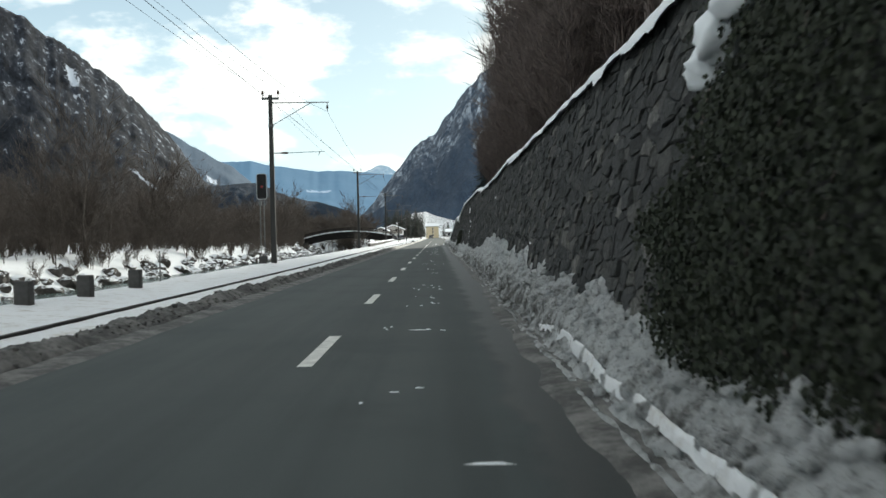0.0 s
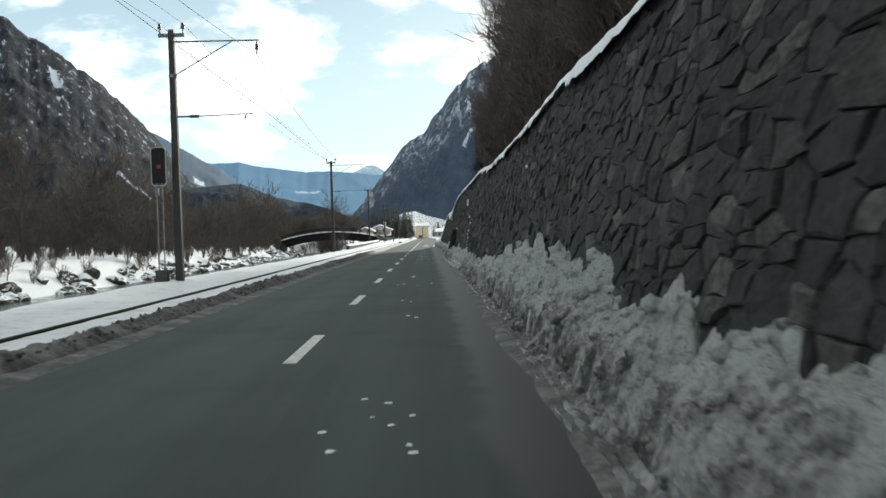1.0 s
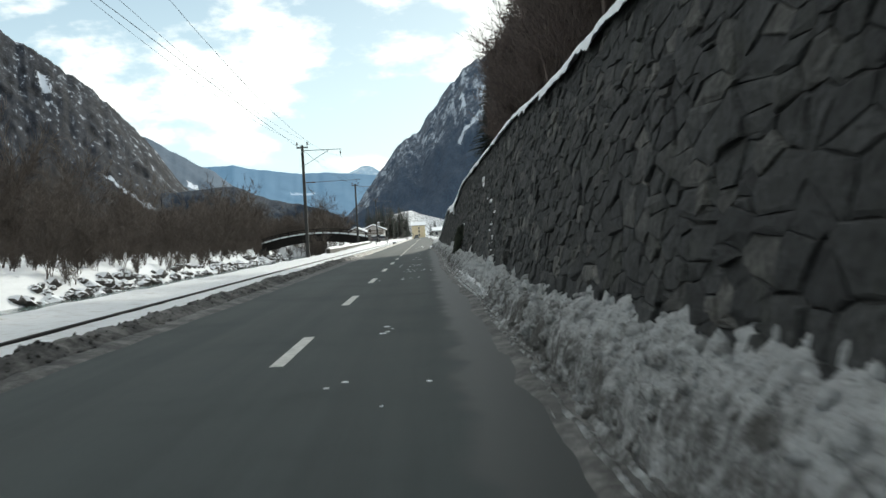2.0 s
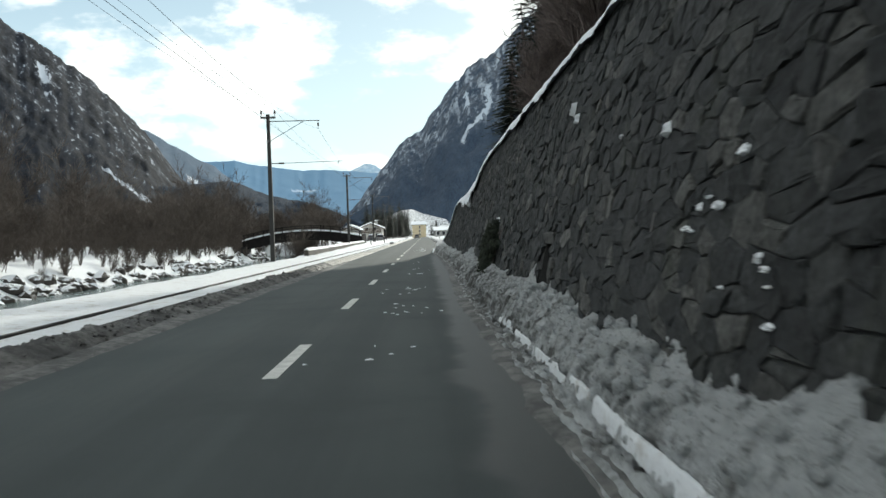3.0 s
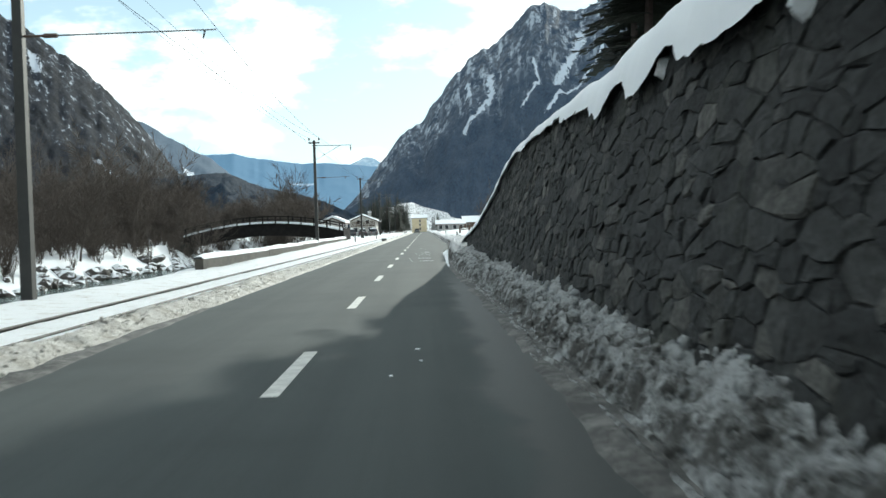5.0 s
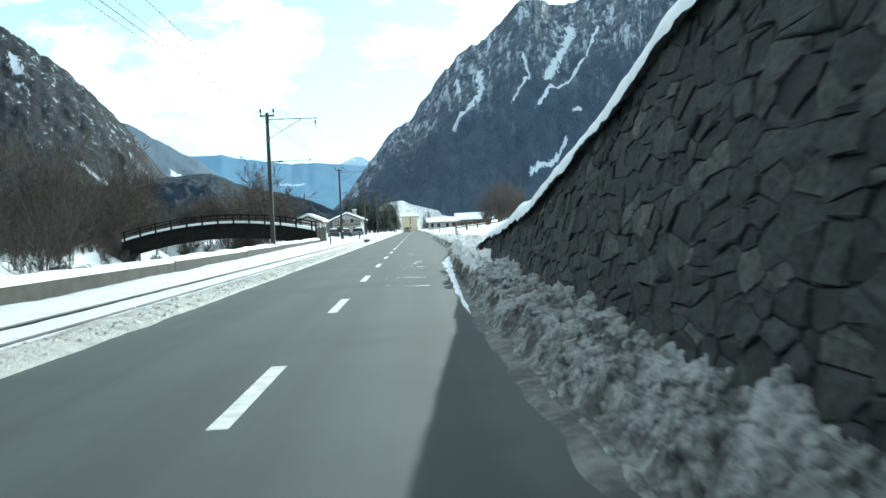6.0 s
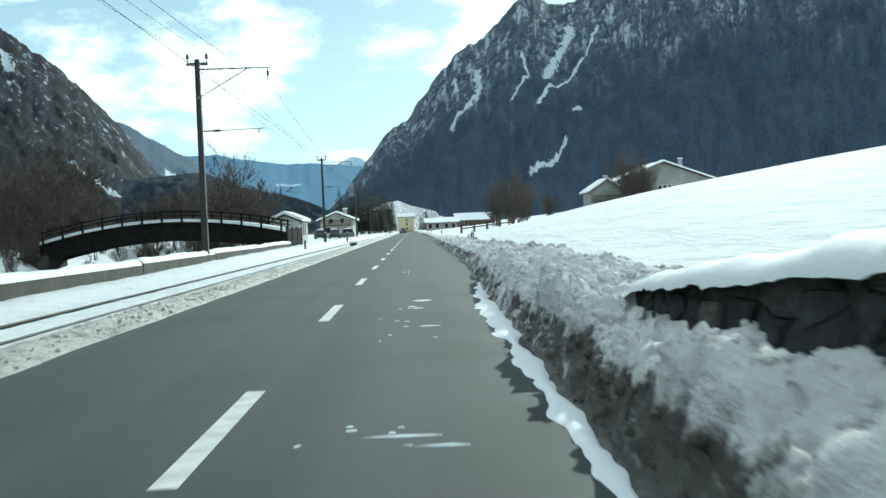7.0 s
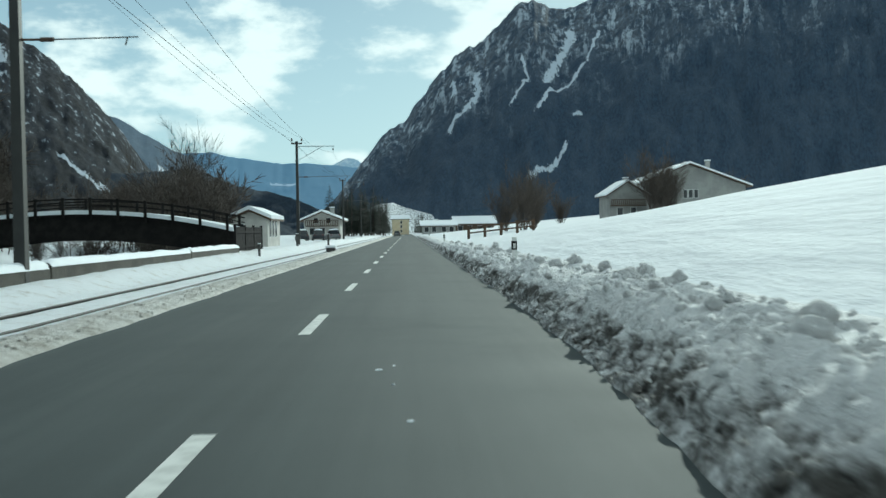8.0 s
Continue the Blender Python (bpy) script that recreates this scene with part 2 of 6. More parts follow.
M_SLUSH_LOW = mat_snow("grey_slush", (0.2, 0.195, 0.185), (0.045, 0.045, 0.043), 0.36, 0.58, 1.6, 0.35, 12.0, 0.5)
M_TRACKSNOW = mat_snow("track_snow", (0.8, 0.82, 0.84), (0.42, 0.38, 0.32), 0.5, 0.72, 2.0, 0.5, 10.0, 0.25)
M_LEFTSNOW = mat_snow("beige_snow", (0.68, 0.66, 0.62), (0.36, 0.33, 0.28), 0.44, 0.66, 2.0, 0.8, 10.0, 0.4)
M_CAP = mat_snow("cap_snow", lo=0.72, hi=0.95, scale=0.8, relief=0.3, fine=6.0)
M_STONE = mat_stone("rubble_stone")
M_JOINT = mat_two("wall_joint", (0.024, 0.025, 0.025), (0.04, 0.04, 0.039), 0.95, 3.0, 20.0, 0.8, 0.04)
M_CONCRETE = mat_two("concrete", (0.085, 0.077, 0.064), (0.055, 0.05, 0.042), 0.9, 1.4, 20.0, 0.5, 0.02)
M_GRANITE = mat_two("granite_post", (0.07, 0.068, 0.066), (0.045, 0.044, 0.042), 0.9, 4.0, 30.0, 0.6, 0.02)
M_STEEL = mat_two("galvanised_steel", (0.2, 0.21, 0.21), (0.12, 0.12, 0.12), 0.55, 2.0, 30.0, 0.2, 0.005, 0.6)
M_MAST = mat_two("mast_steel", (0.03, 0.03, 0.028), (0.02, 0.02, 0.019), 0.62, 2.0, 30.0, 0.3, 0.005)
M_FENCE = mat_two("dark_boards", (0.014, 0.013, 0.015), (0.022, 0.02, 0.021), 0.85, 2.0, 20.0, 0.5, 0.01)
M_RIM = mat_two("pale_grey_rim", (0.42, 0.43, 0.43), (0.34, 0.35, 0.35), 0.6, 4.0, 30.0, 0.1, 0.002)
M_RUST = mat_two("rail_steel", (0.034, 0.029, 0.026), (0.024, 0.022, 0.02), 0.6, 8.0, 40.0, 0.3, 0.004, 0.5)
M_BLACK = mat_two("black_paint", (0.008, 0.008, 0.009), (0.012, 0.012, 0.012), 0.85, 8.0, 40.0, 0.1, 0.003)
M_BRIDGE = mat_two("weathered_timber", (0.012, 0.0115, 0.0115), (0.022, 0.02, 0.019), 0.95, 2.0, 20.0, 0.6, 0.02)
M_BARK = mat_two("alder_bark", (0.075, 0.061, 0.051), (0.115, 0.094, 0.08), 0.9, 3.0, 30.0, 0.6, 0.02, vary=0.3)
M_DARKBARK = mat_two("slope_bark", (0.11, 0.088, 0.082), (0.165, 0.132, 0.12), 0.9, 3.0, 30.0, 0.6, 0.02, vary=0.3)
M_NEEDLE = mat_two("spruce_needles", (0.014, 0.023, 0.016), (0.026, 0.036, 0.022), 0.8, 2.0, 30.0, 0.5, 0.02, vary=0.25)
M_IVY = mat_two("ivy_leaf", (0.012, 0.018, 0.01), (0.026, 0.033, 0.017), 0.75, 8.0, 30.0, 0.3, 0.01, vary=0.3)
for m in (M_BRIDGE, M_FENCE):
    m.node_tree.nodes["Principled BSDF"].inputs["Specular IOR Level"].default_value = 0.08
M_LEAFLITTER = mat_snow("slope_litter", (0.1, 0.078, 0.066), (0.14, 0.11, 0.09), 0.45, 0.6, 0.8, 0.8, 6.0)
M_BOULDER = mat_snowy_rock("snowy_boulder", (0.085, 0.076, 0.068), 0.58)
M_PLASTER = mat_two("white_plaster", (0.62, 0.6, 0.56), (0.5, 0.48, 0.45), 0.9, 0.8, 20.0, 0.3, 0.01)
M_CREAM = mat_two("cream_plaster", (0.66, 0.56, 0.38), (0.58, 0.48, 0.32), 0.9, 0.8, 20.0, 0.3, 0.01)
M_GREYWALL = mat_two("grey_plaster", (0.36, 0.36, 0.34), (0.27, 0.27, 0.26), 0.9, 0.5, 12.0, 0.4, 0.02)
M_WOOD = mat_two("dark_wood", (0.1, 0.06, 0.035), (0.06, 0.04, 0.028), 0.8, 2.0, 30.0, 0.4, 0.01)
M_GLASS = mat_two("dark_glass", (0.02, 0.024, 0.028), (0.03, 0.034, 0.04), 0.12, 1.0, 5.0, 0.0, 0.001)
M_WHITEPAINT = mat_two("white_plastic", (0.75, 0.75, 0.73), (0.66, 0.66, 0.64), 0.5, 6.0, 40.0, 0.1, 0.002)
M_PORCELAIN = mat_two("brown_insulator", (0.07, 0.04, 0.03), (0.09, 0.055, 0.04), 0.3, 6.0, 40.0, 0.1, 0.002)


def mat_water():
    m, n, l, b = shader("river_water", (0.09, 0.125, 0.115), 0.12, spec=0.6)
    rip = tex(n, l, 2.2, 7, 0.65, (1.0, 0.45, 1.0))
    foam = tex(n, l, 0.7, 8, 0.7, (1.0, 0.3, 1.0))
    l.new(blend(n, l, grey(n, l, foam, 0.58, 0.74), (0.085, 0.125, 0.115), (0.55, 0.6, 0.6)), b.inputs["Base Color"])
    bump(n, l, b, rip, 0.7, 0.15)
    return m


M_WATER = mat_water()


def mat_lamp_red():
    m, n, l, b = shader("red_signal_lens", (0.05, 0.006, 0.006), 0.4)
    b.inputs["Emission Color"].default_value = (1.0, 0.05, 0.03, 1)
    b.inputs["Emission Strength"].default_value = 0.12
    return m


M_RED = mat_lamp_red()
M_M_LEFT = mat_mountain("left_mountain_slope", (0.0125, 0.0145, 0.019), (0.05, 0.057, 0.072), 2.8, (0.25, 0.75), 0.588, 0.665, snow=(0.5, 0.55, 0.62), lanes=((-0.595, 0.44, -0.55, 0.4, 0.009), (-0.555, 0.405, -0.51, 0.345, 0.016), (-0.69, 0.875, -0.683, 0.77, 0.03), (-0.53, 0.4, -0.505, 0.365, 0.012)), stretch=0.8)
# blue cast of wood, rock and snow is valley haze put into colour
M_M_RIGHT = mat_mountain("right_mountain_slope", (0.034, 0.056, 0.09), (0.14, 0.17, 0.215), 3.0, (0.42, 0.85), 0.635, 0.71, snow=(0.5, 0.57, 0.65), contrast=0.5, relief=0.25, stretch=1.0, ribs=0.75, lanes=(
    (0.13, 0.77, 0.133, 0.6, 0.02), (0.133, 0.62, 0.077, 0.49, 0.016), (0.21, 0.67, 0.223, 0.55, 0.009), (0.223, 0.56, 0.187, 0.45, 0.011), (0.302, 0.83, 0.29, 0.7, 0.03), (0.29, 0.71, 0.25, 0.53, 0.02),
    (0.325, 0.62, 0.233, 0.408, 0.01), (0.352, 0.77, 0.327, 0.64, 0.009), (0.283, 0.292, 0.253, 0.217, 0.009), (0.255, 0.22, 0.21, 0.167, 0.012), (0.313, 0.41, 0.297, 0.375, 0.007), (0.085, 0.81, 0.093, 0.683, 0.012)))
# bluish wood and rock: distance haze mixed into the ridge's base colours
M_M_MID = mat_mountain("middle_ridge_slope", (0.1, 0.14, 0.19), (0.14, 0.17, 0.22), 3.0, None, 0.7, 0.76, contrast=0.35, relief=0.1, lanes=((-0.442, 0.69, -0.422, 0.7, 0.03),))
# pale blue of range and peak is aerial haze painted into the colours
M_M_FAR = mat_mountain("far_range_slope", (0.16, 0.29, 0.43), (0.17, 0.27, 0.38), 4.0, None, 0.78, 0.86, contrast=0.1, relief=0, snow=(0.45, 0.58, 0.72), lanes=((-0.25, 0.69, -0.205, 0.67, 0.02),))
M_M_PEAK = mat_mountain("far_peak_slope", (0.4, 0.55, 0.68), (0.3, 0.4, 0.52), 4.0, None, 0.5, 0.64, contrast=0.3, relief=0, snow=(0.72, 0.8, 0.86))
M_M_SNOWHILL = mat_mountain("snowy_hill_slope", (0.04, 0.046, 0.05), (0.3, 0.3, 0.3), 20.0, None, 0.48, 0.51, snow=(0.82, 0.84, 0.86), relief=0.2)
M_M_HILL = mat_mountain("wooded_hill_slope", (0.02, 0.032, 0.05), (0.025, 0.04, 0.06), 8.0, None, 0.8, 0.9, contrast=0.8)


def mat_field():
    m, n, l, b = shader("smooth_field_snow", (0.84, 0.87, 0.9), 0.85, spec=0.12)
    drift = tex(n, l, 1.0, 5, 0.55, (1.4, 0.25, 1.0))
    fine = tex(n, l, 3.0, 6, 0.6)
    l.new(blend(n, l, grey(n, l, fine, 0.5, 0.85), (0.82, 0.84, 0.86), (0.72, 0.74, 0.76)), b.inputs["Base Color"])
    bump(n, l, b, maths(n, l, "ADD", drift, maths(n, l, "MULTIPLY", fine, 0.25)), 0.8, 0.22)
    return m


M_FIELD = mat_field()


# ---- mesh helpers ----
def hashed(ix, iy, seed):
    v = np.sin(ix * 127.1 + iy * 311.7 + seed * 74.7) * 43758.5453
    return v - np.floor(v)


def value_noise(x, y, seed=0):
    x, y = np.asarray(x, float), np.asarray(y, float)
    ix, iy = np.floor(x), np.floor(y)
    fx, fy = x - ix, y - iy
    fx, fy = fx * fx * (3 - 2 * fx), fy * fy * (3 - 2 * fy)
    a, b = hashed(ix, iy, seed), hashed(ix + 1, iy, seed)
    c, d = hashed(ix, iy + 1, seed), hashed(ix + 1, iy + 1, seed)
    return (a + (b - a) * fx) * (1 - fy) + (c + (d - c) * fx) * fy


def fbm(x, y, octaves=5, seed=0, gain=0.5):
    total, amp, norm = 0.0, 1.0, 0.0
    for o in range(octaves):
        total = total + amp * value_noise(x * 2**o, y * 2**o, seed + o * 7)
        norm += amp
        amp *= gain
    return total / norm


def smooth(a, b, v):
    t = np.clip((np.asarray(v, float) - a) / (b - a), 0, 1)
    return t * t * (3 - 2 * t)


def mesh_object(name, verts, faces, mat, parent=None, soft=False, label="", uv=None):
    me = bpy.data.meshes.new(name)
    me.from_pydata([tuple(v) for v in verts], [], [tuple(f) for f in faces])
    if soft:
        me.polygons.foreach_set("use_smooth", [True] * len(me.polygons))
    if uv is not None:
        lay = me.uv_layers.new(name="along")
        idx = np.empty(len(me.loops), int)
        me.loops.foreach_get("vertex_index", idx)
        lay.data.foreach_set("uv", np.asarray(uv)[idx].ravel())
    me.materials.append(mat)
    me.update()
    ob = new(name, me)
    ob.parent = parent
    if label:
        tagged(ob, label)
    return ob


def sheet(name, X, Y, Z, mat, parent=None, soft=True, label="", uv=None, flip=False):
    """A grid mesh from three arrays of one shape."""
    r, c = X.shape
    idx = np.arange(r * c).reshape(r, c)
    q = np.stack([idx[:-1, :-1], idx[:-1, 1:], idx[1:, 1:], idx[1:, :-1]], -1).reshape(-1, 4)
    if flip:
        q = q[:, ::-1]
    me = bpy.data.meshes.new(name)
    me.vertices.add(r * c)
    me.vertices.foreach_set("co", np.stack([X, Y, Z], -1).astype(np.float32).ravel())
    me.loops.add(q.size)
    me.loops.foreach_set("vertex_index", q.ravel().astype(np.int32))
    me.polygons.add(len(q))
    me.polygons.foreach_set("loop_start", np.arange(0, q.size, 4, dtype=np.int32))
    me.polygons.foreach_set("use_smooth", np.full(len(q), soft))
    if uv is not None:
        lay = me.uv_layers.new(name="along")
        lay.data.foreach_set("uv", np.asarray(uv, np.float32).reshape(-1, 2)[q.ravel()].ravel())
    me.materials.append(mat)
    me.update(calc_edges=True)
    me.validate()
    ob = new(name, me)
    ob.parent = parent
    if label:
        tagged(ob, label)
    return ob


def part(name, bm, mat, parent=None, label="", soft=False):
    me = bpy.data.meshes.new(name)
    bm.normal_update()
    bm.to_mesh(me)
    bm.free()
    me.materials.append(mat)
    if soft:
        me.polygons.foreach_set("use_smooth", [True] * len(me.polygons))
    ob = new(name, me)
    ob.parent = parent
    if label:
        tagged(ob, label)
    return ob


def add_box(bm, x0, x1, y0, y1, z0, z1, bevel=0.0):
    r = bmesh.ops.create_cube(bm, size=1.0, matrix=Matrix.Translation(((x0 + x1) / 2, (y0 + y1) / 2, (z0 + z1) / 2)) @ Matrix.Diagonal((x1 - x0, y1 - y0, z1 - z0, 1)))
    if bevel:
        edges = list({e for v in r["verts"] for e in v.link_edges})
        bmesh.ops.bevel(bm, geom=edges, offset=bevel, segments=2, affect="EDGES", profile=0.6)
    return bm


def box(x0, x1, y0, y1, z0, z1, bevel=0.0):
    return add_box(bmesh.new(), x0, x1, y0, y1, z0, z1, bevel)


def add_rod(bm, a, b, r0, r1=None, n=8):
    a, b = Vector(a), Vector(b)
    m = Matrix.Translation((a + b) / 2) @ (b - a).to_track_quat("Z", "Y").to_matrix().to_4x4()
    bmesh.ops.create_cone(bm, cap_ends=True, segments=n, radius1=r0, radius2=r0 if r1 is None else r1, depth=(b - a).length, matrix=m)
    return bm


def rod(a, b, r0, r1=None, n=8):
    return add_rod(bmesh.new(), a, b, r0, r1, n)


def thing(name, at=(0, 0, 0), label="", category="", group="", kind=""):
    ob = new(name)
    ob.location = at
    return tagged(ob, label, category, group, kind)


# ---- ground plan ----
WALL_X, BATTER = 2.95, 0.23
TOP_Y = [-40, -2, 14, 20, 27, 38, 46, 57, 68, 76, 79, 82, 86, 91, 98, 104, 106.5, 108.4, 111, 113, 114.5, 118, 121, 124.5, 126, 127, 128.5]
TOP_Z = [3.5, 3.5, 3.5, 3.62, 3.5, 3.5, 3.85, 3.88, 3.92, 3.9, 3.6, 3.3, 3.15, 3.05, 3.15, 3.15, 2.85, 2.42, 2.05, 1.75, 1.5, 1.27, 1.08, 0.85, 0.7, 0.4, 0.0]


def wall_top(y):
    return np.interp(y, TOP_Y, TOP_Z)


def river_mid(y):
    y = np.asarray(y, float)
    return -19.0 - 0.55 * np.clip(y - 200, 0, None) ** 1.0 * smooth(195, 260, y)


def field_height(x, y):
    d = np.clip(x - 4.2, 0, None)
    near = 0.58 + 2.62 * (1 - np.exp(-d / 8.0)) + 0.055 * d
    far = 0.45 + 0.078 * d
    return near + (far - near) * smooth(148, 232, y) + 0.12 * (fbm(x * 0.15, y * 0.15, 3, 4) - 0.5) * np.clip(d / 6, 0, 1)


def slope_height(x, y):
    t = wall_top(y)
    d = np.clip(x - (WALL_X + BATTER * t) - 0.35, 0, None)
    return t + 0.05 + 0.85 * d * (1 - 0.25 * smooth(20, 60, d)) + 1.0 * (fbm(x * 0.3, y * 0.3, 4, 9) - 0.5) * np.clip(d / 3, 0, 1)


def ground_height(x, y):
    x, y = np.asarray(x, float), np.asarray(y, float)
    mid = river_mid(y)
    off = np.abs(x - mid)
    half = np.where(x > mid, 9.4 + 0.6 * smooth(112, 118, y) * (1 - smooth(190, 200, y)), 2.8)
    left_plain = 0.4 + 0.012 * np.clip(-x - 30, 0, 400) + 0.5 * (fbm(x * 0.08, y * 0.08, 4, 2) - 0.5)
    shoulder = np.where(x > mid, -0.3 + (0.16 + 0.3 * smooth(118, 185, y)) * smooth(-6.2, -7.6, x), left_plain)
    bank = smooth(half, half + np.where(x > mid, 1.9, 6.0), off)
    z = -2.7 + (shoulder + 2.7) * bank
    z = np.where(x > -3.0, -0.08, np.where(x > -6.2, np.minimum(z, -0.3), z))
    behind = WALL_X + BATTER * wall_top(y) + 0.3
    wooded = np.where(x > behind, slope_height(x, y), -0.08)
    open_field = np.where(x > 3.0, field_height(x, y) * smooth(3.0, 4.2, x) - 0.08, -0.08)
    # slope stays high further on, mostly unseen, to help shade the road
    k = smooth(98, 126, y - np.clip((x - 5) * 1.7, 0, 17))
    right = wooded * (1 - k) + np.minimum(open_field, np.maximum(wooded, open_field * k)) * k
    z = np.where(x > 3.0, right, z)
    return z


def spaced(stops):
    """Sample positions from (start, end, step) stretches."""
    out = np.concatenate([np.arange(a, b, s) for a, b, s in stops] + [[stops[-1][1]]])
    return np.unique(out)


gx = spaced([(-4000, -400, 150), (-400, -100, 15), (-100, -40, 2.5), (-40, -6, 0.6), (-6, 3, 1.0), (3, 12, 0.3), (12, 40, 1.0), (40, 120, 5), (120, 400, 20), (400, 4000, 150)])
gy = spaced([(-3000, -200, 200), (-200, -40, 8), (-40, 260, 1.0), (260, 500, 8), (500, 4200, 150)])
GX, GY = np.meshgrid(gx, gy)
ground = sheet("ground", GX, GY, ground_height(GX, GY), M_FIELD)
tagged(ground, "snow-covered valley floor with smooth white field", "ground", kind="structure")

wooded_x = np.arange(0.0, 60.0, 0.7)
wooded_y = np.arange(-60.0, 109.0, 1.0)
SX, SY = np.meshgrid(wooded_x, wooded_y)
SX = SX + WALL_X + BATTER * wall_top(SY) + 0.55
forest_floor = sheet("ground_slope", SX, SY, ground_height(SX, SY) + 0.06, M_LEAFLITTER)
tagged(forest_floor, "steep brown leaf-littered slope above the stone wall", "slope", kind="structure")

# road
ry = spaced([(-80, 260, 2.0), (260, 620, 10.0)])
rx = np.array([-3.15, -3.1, -3.05, -2.0, -1.0, 0.0, 1.0, 2.0, 2.94, 3.4, 3.45])
RX, RY = np.meshgrid(rx, ry)
RZ = np.where((RX > 3.42) | (RX < -3.06), -0.12, 0.0) + 0.0 * RY
road = sheet("road", RX, RY, RZ, M_ASPHALT, soft=False)
tagged(road, "grey asphalt country road with worn lanes", "road", kind="structure")

# river
wy = spaced([(-120, 420, 6.0)])
wu = np.linspace(-14, 14, 15)
WU, WY = np.meshgrid(wu, wy)
river = sheet("water", WU + river_mid(WY), WY, np.full(WU.shape, -1.9), M_WATER)
tagged(river, "shallow grey-green mountain river with riffles", "river", kind="structure")


# ---- mountains ----
CX, CY = 1.3, 65.0


def mountain(name, profile, r_foot, r_ridge, mat, label, fine=(-30, 30), jag=0.35, rough=0.05, power=1.15, seed=1, step=0.12, foot_z=0.0, shear=0.0):
    azs, els = [p[0] for p in profile], [p[1] for p in profile]
    az = spaced([(azs[0], max(azs[0], fine[0]), 2.0), (max(azs[0], fine[0]), min(azs[-1], fine[1]), step), (min(azs[-1], fine[1]), azs[-1], 2.0)]) if azs[0] < fine[0] or azs[-1] > fine[1] else np.arange(azs[0], azs[-1] + 0.01, step)
    el = np.interp(az, azs, els)
    el = el + jag * (fbm(az * 1.7, az * 0 + seed, 5, seed, 0.6) - 0.5) * np.clip(el / 4, 0.1, 1)
    s = np.concatenate([np.linspace(0, 1, 70), [1.06, 1.15, 1.4]])
    A, S = np.meshgrid(az, s)
    E = np.tan(np.radians(np.meshgrid(el, s)[0])) * r_ridge
    R = r_foot + (r_ridge - r_foot) * S
    shape = np.where(S <= 1, np.clip(S, 0, 1) ** power, 1 - (S - 1) * 2.2)
    ribs = 1 - np.abs(2 * fbm((A - shear * S) * 0.4, S * 1.6, 5, seed + 3, 0.55) - 1) * 2
    bumps = (ribs - 0.35) * 0.2 + (fbm((A - shear * S) * 0.9, S * 9, 5, seed + 5, 0.55) - 0.5) * 1.3
    Z = foot_z + E * shape + r_ridge * rough * bumps * np.sin(np.pi * np.clip(S, 0, 1)) ** 0.8
    X, Y = CX + R * np.sin(np.radians(A)), CY + R * np.cos(np.radians(A))
    ob = sheet(name, X, Y, Z, mat, uv=np.stack([(A - shear * S) / 30.0, S], -1))
    return tagged(ob, label, "mountain", kind="structure")


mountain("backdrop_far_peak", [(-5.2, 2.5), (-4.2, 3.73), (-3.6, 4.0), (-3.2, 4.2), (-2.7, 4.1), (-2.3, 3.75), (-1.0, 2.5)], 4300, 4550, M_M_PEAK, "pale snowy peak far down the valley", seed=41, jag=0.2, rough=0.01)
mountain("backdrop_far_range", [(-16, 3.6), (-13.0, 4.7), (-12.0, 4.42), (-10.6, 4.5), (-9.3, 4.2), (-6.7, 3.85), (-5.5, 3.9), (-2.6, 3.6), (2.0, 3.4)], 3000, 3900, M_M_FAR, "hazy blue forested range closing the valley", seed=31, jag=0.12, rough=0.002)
mountain("backdrop_snow_hill", [(-3.6, 0.5), (-2.2, 1.15), (-1.4, 1.5), (-0.7, 1.6), (-0.1, 1.35), (0.6, 1.15), (1.8, 0.8), (3.0, 0.4)], 620, 800, M_M_SNOWHILL, "white snowy hillside dotted with trees behind the village", seed=51, jag=0.3, rough=0.004)
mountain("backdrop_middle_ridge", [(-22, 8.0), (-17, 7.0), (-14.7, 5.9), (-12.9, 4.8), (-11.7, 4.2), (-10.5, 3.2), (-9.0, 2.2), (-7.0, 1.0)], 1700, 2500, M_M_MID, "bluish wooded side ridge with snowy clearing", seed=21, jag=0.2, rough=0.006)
mountain("backdrop_hill", [(-15, 3.2), (-11.1, 3.5), (-9.9, 3.0), (-8.7, 2.6), (-6.8, 2.15), (-5.5, 1.7), (-4.4, 1.2), (-3.0, 0.4)], 700, 1050, M_M_HILL, "dark spruce-covered low hill", seed=11, jag=0.3, rough=0.02)
mountain("backdrop_left_mountain", [(-120, 12), (-60, 16), (-35, 16), (-27, 14.2), (-23.1, 12.3), (-21.0, 11.0), (-19.0, 9.6), (-17.3, 8.1), (-16.0, 6.9), (-14.9, 5.4), (-13.9, 4.0), (-12.6, 2.6), (-11.0, 1.0), (-9.5, 0.2)], 1050, 1750, M_M_LEFT, "steep dark mountainside with snow-streaked gullies", seed=5, fine=(-26, -9), jag=0.5, rough=0.012, power=1.2)
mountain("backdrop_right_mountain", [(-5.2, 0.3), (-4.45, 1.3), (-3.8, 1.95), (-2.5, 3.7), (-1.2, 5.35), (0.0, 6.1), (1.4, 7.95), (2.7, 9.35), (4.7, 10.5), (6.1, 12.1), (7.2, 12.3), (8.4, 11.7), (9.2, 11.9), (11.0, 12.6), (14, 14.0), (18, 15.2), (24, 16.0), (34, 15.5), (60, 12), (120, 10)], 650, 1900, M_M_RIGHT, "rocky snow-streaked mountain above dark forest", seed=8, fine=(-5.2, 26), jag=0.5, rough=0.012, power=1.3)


# ---- snow banks and track ----
RAILS = (-4.3, -5.36)
